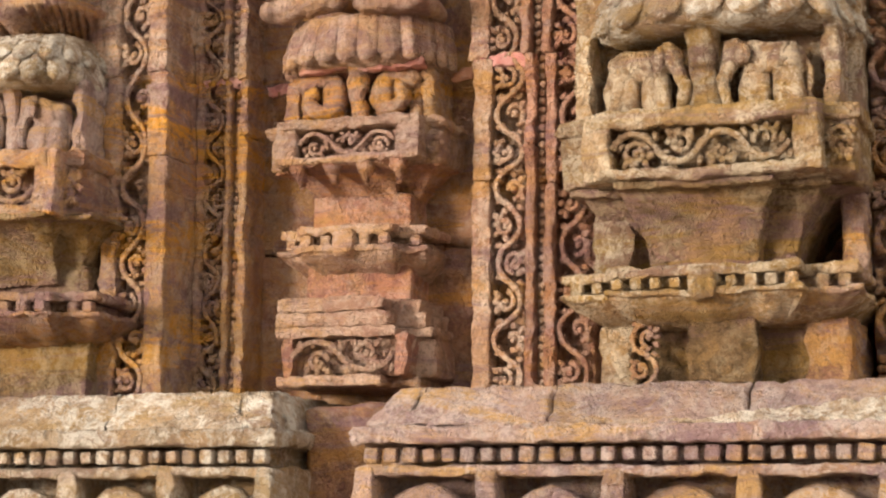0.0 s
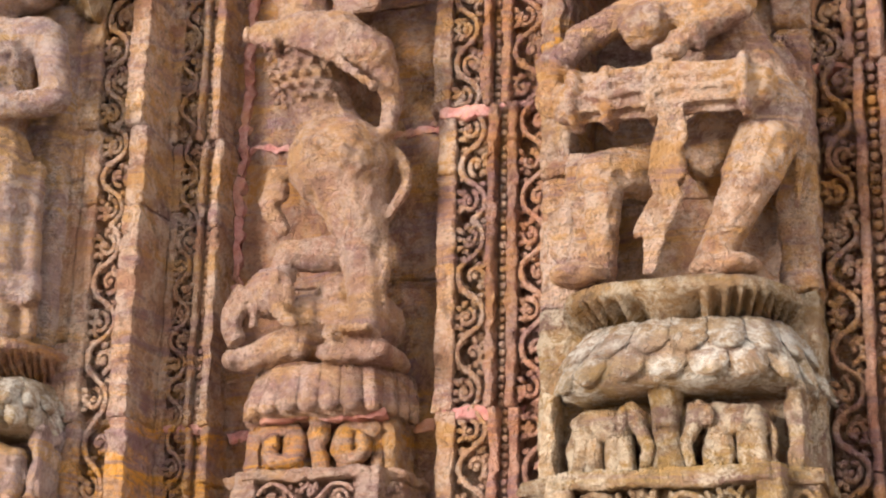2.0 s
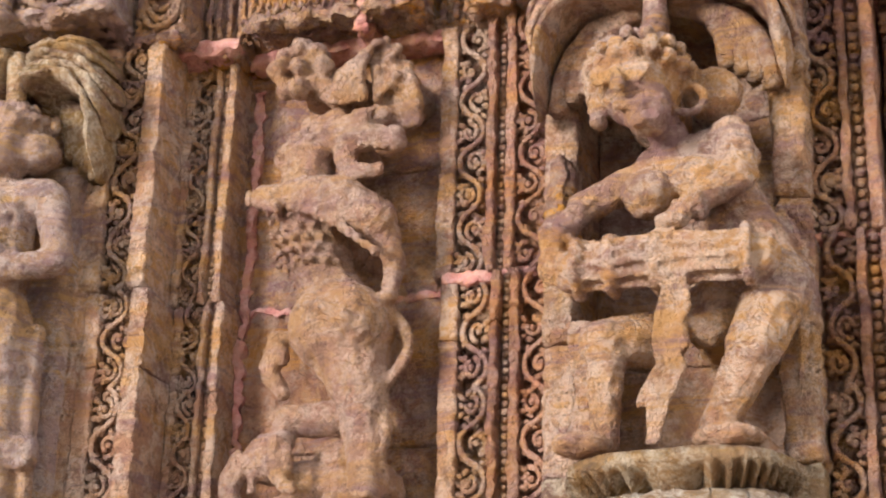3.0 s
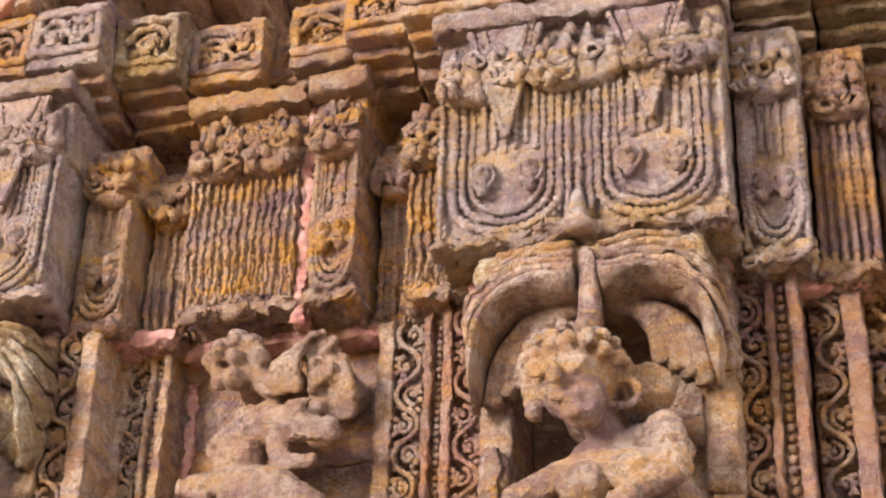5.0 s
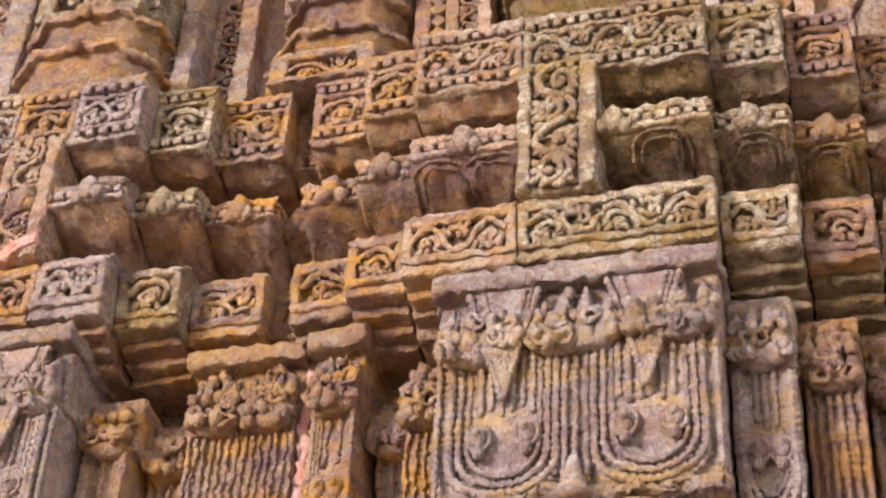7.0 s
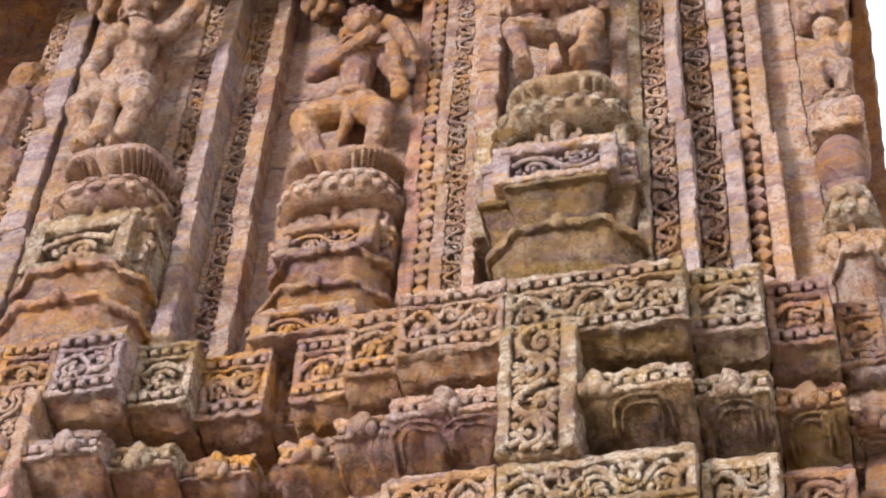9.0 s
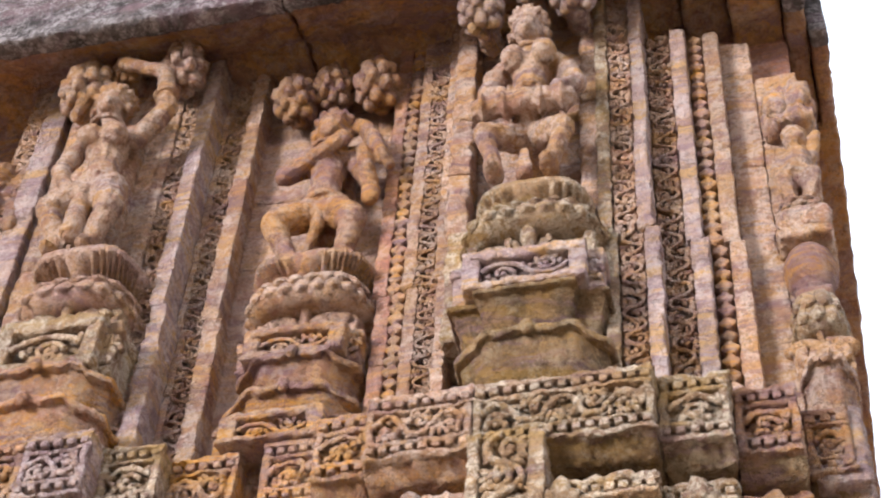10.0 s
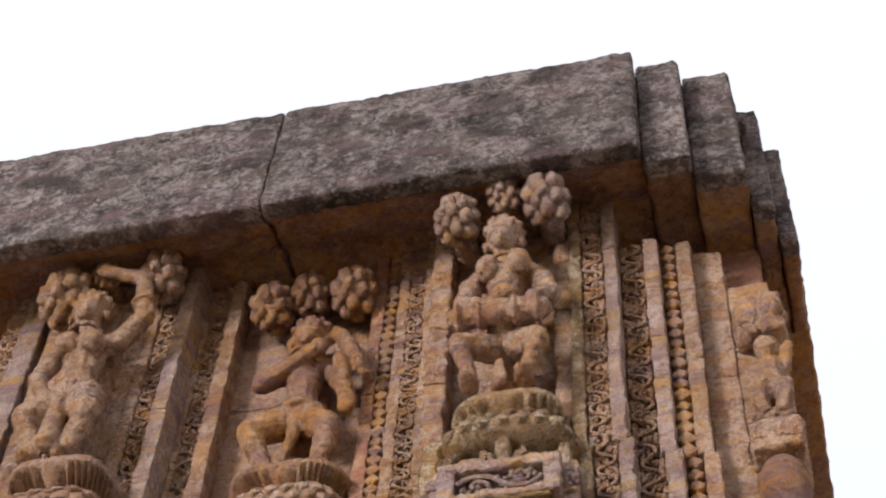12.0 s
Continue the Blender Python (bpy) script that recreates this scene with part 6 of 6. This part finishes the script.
s.limb((-1.99, y, 8.42), (-1.99, y, 8.55), 0.076, 0.068).limb((-1.99, y, 8.55), (-2.0, y, 8.70), 0.072, 0.10).limb((-2.13, y, 8.74), (-1.88, y, 8.73), 0.056, 0.056)
s.limb((-2.15, y, 8.72), (-2.19, y - 0.04, 8.63), 0.052, 0.046).limb((-2.19, y - 0.05, 8.62), (-1.93, y - 0.12, 8.74), 0.044, 0.036).blob((-1.90, y - 0.12, 8.76), (0.045, 0.04, 0.045), 9, 7)
s.limb((-1.87, y, 8.72), (-1.775, y - 0.04, 8.50), 0.050, 0.044).limb((-1.775, y - 0.05, 8.49), (-1.80, y - 0.10, 8.66), 0.042, 0.036)
for k in range(5):
    u = np.linspace(0, 1, 8)
    s.tube(np.stack([-1.87 + 0.012 * k + 0.15 * u, y - 0.10 + 0.016 * abs(k - 2) + 0 * u, 8.93 - 0.012 * k - 0.33 * u ** 1.4], -1), 0.026 * (0.8 + 0.5 * np.sin(3 * u)), 7)
s.blob((-1.755, y - 0.06, 8.38), (0.045, 0.045, 0.08), 10, 7)
s.limb((-2.0, y, 8.78), (-1.995, y - 0.01, 8.87), 0.046, 0.05)
ring(s, (-2.0, y - 0.03, 8.79), (-2.0, y - 0.03, 8.9), 0.0, 0.08, 0.014)
head(s, -1.99, y - 0.03, 8.96, 0.95, (0.0, 0.10))
for side in (-1, 1):
    s.blob((-1.99 + side * 0.095, y - 0.01, 8.97), (0.03, 0.025, 0.045), 9, 7)
s.block(-2.08, -1.9, y + 0.08, y + 0.16, 8.3, 9.0, 0.03, 0.1)
statue("dancer_statue", s, (-1.98, -0.12, 7.92), BROWN, "dark brown stone dancing figure with bent knees", voxel=0.0075)

# dancing figure with raised arm on the far upper pilaster, swaying at the waist
s, y = Shape(), -0.36
s.limb((-3.03, y, 8.44), (-3.17, y - 0.06, 8.29), 0.088, 0.070).limb((-3.175, y - 0.06, 8.28), (-3.105, y - 0.01, 8.04), 0.060, 0.040).blob((-3.12, y - 0.04, 8.0), (0.045, 0.07, 0.026), 9, 6)
s.limb((-2.96, y, 8.44), (-2.885, y - 0.06, 8.25), 0.090, 0.072).limb((-2.885, y - 0.06, 8.24), (-2.955, y - 0.01, 8.04), 0.062, 0.042).blob((-2.95, y - 0.04, 8.0), (0.045, 0.07, 0.026), 9, 6)
s.limb((-3.05, y, 8.46), (-2.94, y, 8.45), 0.088, 0.088).limb((-3.02, y - 0.07, 8.38), (-3.035, y - 0.05, 8.10), 0.036, 0.056)
for k in range(3):
    ring(s, (-2.995, y, 8.48 + 0.022 * k), (-2.995, y, 8.8), 0.0, 0.094, 0.011)
s.limb((-2.995, y, 8.48), (-3.005, y, 8.62), 0.080, 0.068).limb((-3.005, y, 8.62), (-3.02, y, 8.78), 0.072, 0.105).limb((-3.13, y, 8.86), (-2.90, y, 8.85), 0.058, 0.058)
s.blob((-3.075, y - 0.085, 8.79), (0.068, 0.062, 0.066), 13, 9).blob((-2.955, y - 0.085, 8.78), (0.068, 0.062, 0.066), 13, 9)
s.limb((-3.15, y, 8.85), (-3.20, y - 0.04, 8.60), 0.050, 0.044).limb((-3.20, y - 0.04, 8.59), (-3.12, y - 0.06, 8.42), 0.042, 0.034)
s.limb((-2.88, y, 8.85), (-2.755, y - 0.03, 9.0), 0.054, 0.050).limb((-2.755, y - 0.03, 9.01), (-2.80, y - 0.05, 9.30), 0.050, 0.040).limb((-2.80, y - 0.05, 9.31), (-3.0, y - 0.06, 9.42), 0.038, 0.032).blob((-3.02, y - 0.06, 9.43), (0.05, 0.04, 0.035), 9, 7)
ring(s, (-2.755, y - 0.03, 9.01), (-2.80, y - 0.05, 9.30), 0.35, 0.054, 0.012)
s.limb((-3.03, y, 8.92), (-3.04, y - 0.01, 9.02), 0.046, 0.048)
ring(s, (-3.035, y - 0.03, 8.92), (-3.04, y - 0.03, 9.0), 0.0, 0.08, 0.014)
head(s, -3.045, y - 0.03, 9.11, 0.98, (0.02, 0.09))
s.block(-3.12, -2.92, y + 0.08, y + 0.22, 7.96, 9.05, 0.03, 0.1)
statue("dancer_statue", s, (-3.02, -0.36, 7.955), TAN, "ochre-tinted stone dancing figure with one raised arm", voxel=0.0075)

# small figures at the edges
s, y = Shape(), -0.08
s.limb((0.07, y, 8.02), (0.05, y - 0.03, 8.14), 0.034, 0.042).limb((0.15, y, 8.02), (0.17, y - 0.03, 8.13), 0.034, 0.042).limb((0.11, y, 8.15), (0.12, y, 8.30), 0.060, 0.062)
s.blob((0.12, y - 0.02, 8.41), (0.052, 0.055, 0.062), 10, 7).blob((0.12, y, 8.47), (0.062, 0.055, 0.035), 10, 7)
s.limb((0.06, y, 8.30), (0.02, y - 0.02, 8.20), 0.030, 0.026).limb((0.02, y - 0.02, 8.19), (0.08, y - 0.06, 8.16), 0.026, 0.022).limb((0.18, y, 8.30), (0.21, y - 0.02, 8.42), 0.030, 0.026)
s.block(0.04, 0.2, y + 0.03, y + 0.14, 8.0, 8.4, 0.02, 0.05)
statue("small_statue", s, (0.1, -0.08, 7.99), TAN, "small worn stone figure on the corner pilaster")
s, y = Shape(), -0.16
s.limb((-3.62, y, 7.9), (-3.6, y, 8.3), 0.059, 0.076).limb((-3.8, y, 7.9), (-3.78, y, 8.3), 0.059, 0.076).limb((-3.7, y, 8.3), (-3.7, y, 8.75), 0.109, 0.109).limb((-3.56, y, 8.75), (-3.5, y - 0.05, 8.5), 0.042, 0.038).blob((-3.68, y, 8.95), (0.1, 0.1, 0.12), 12, 8).limb((-3.6, y, 8.8), (-3.52, y, 9.05), 0.042, 0.042)
s.block(-3.86, -3.52, -0.1, 0.1, 6.72, 7.9, 0.04, 0.1)
statue("dancer_statue", s, (-3.7, -0.16, 6.72), BROWN, "shaded stone figure standing in the far bay")
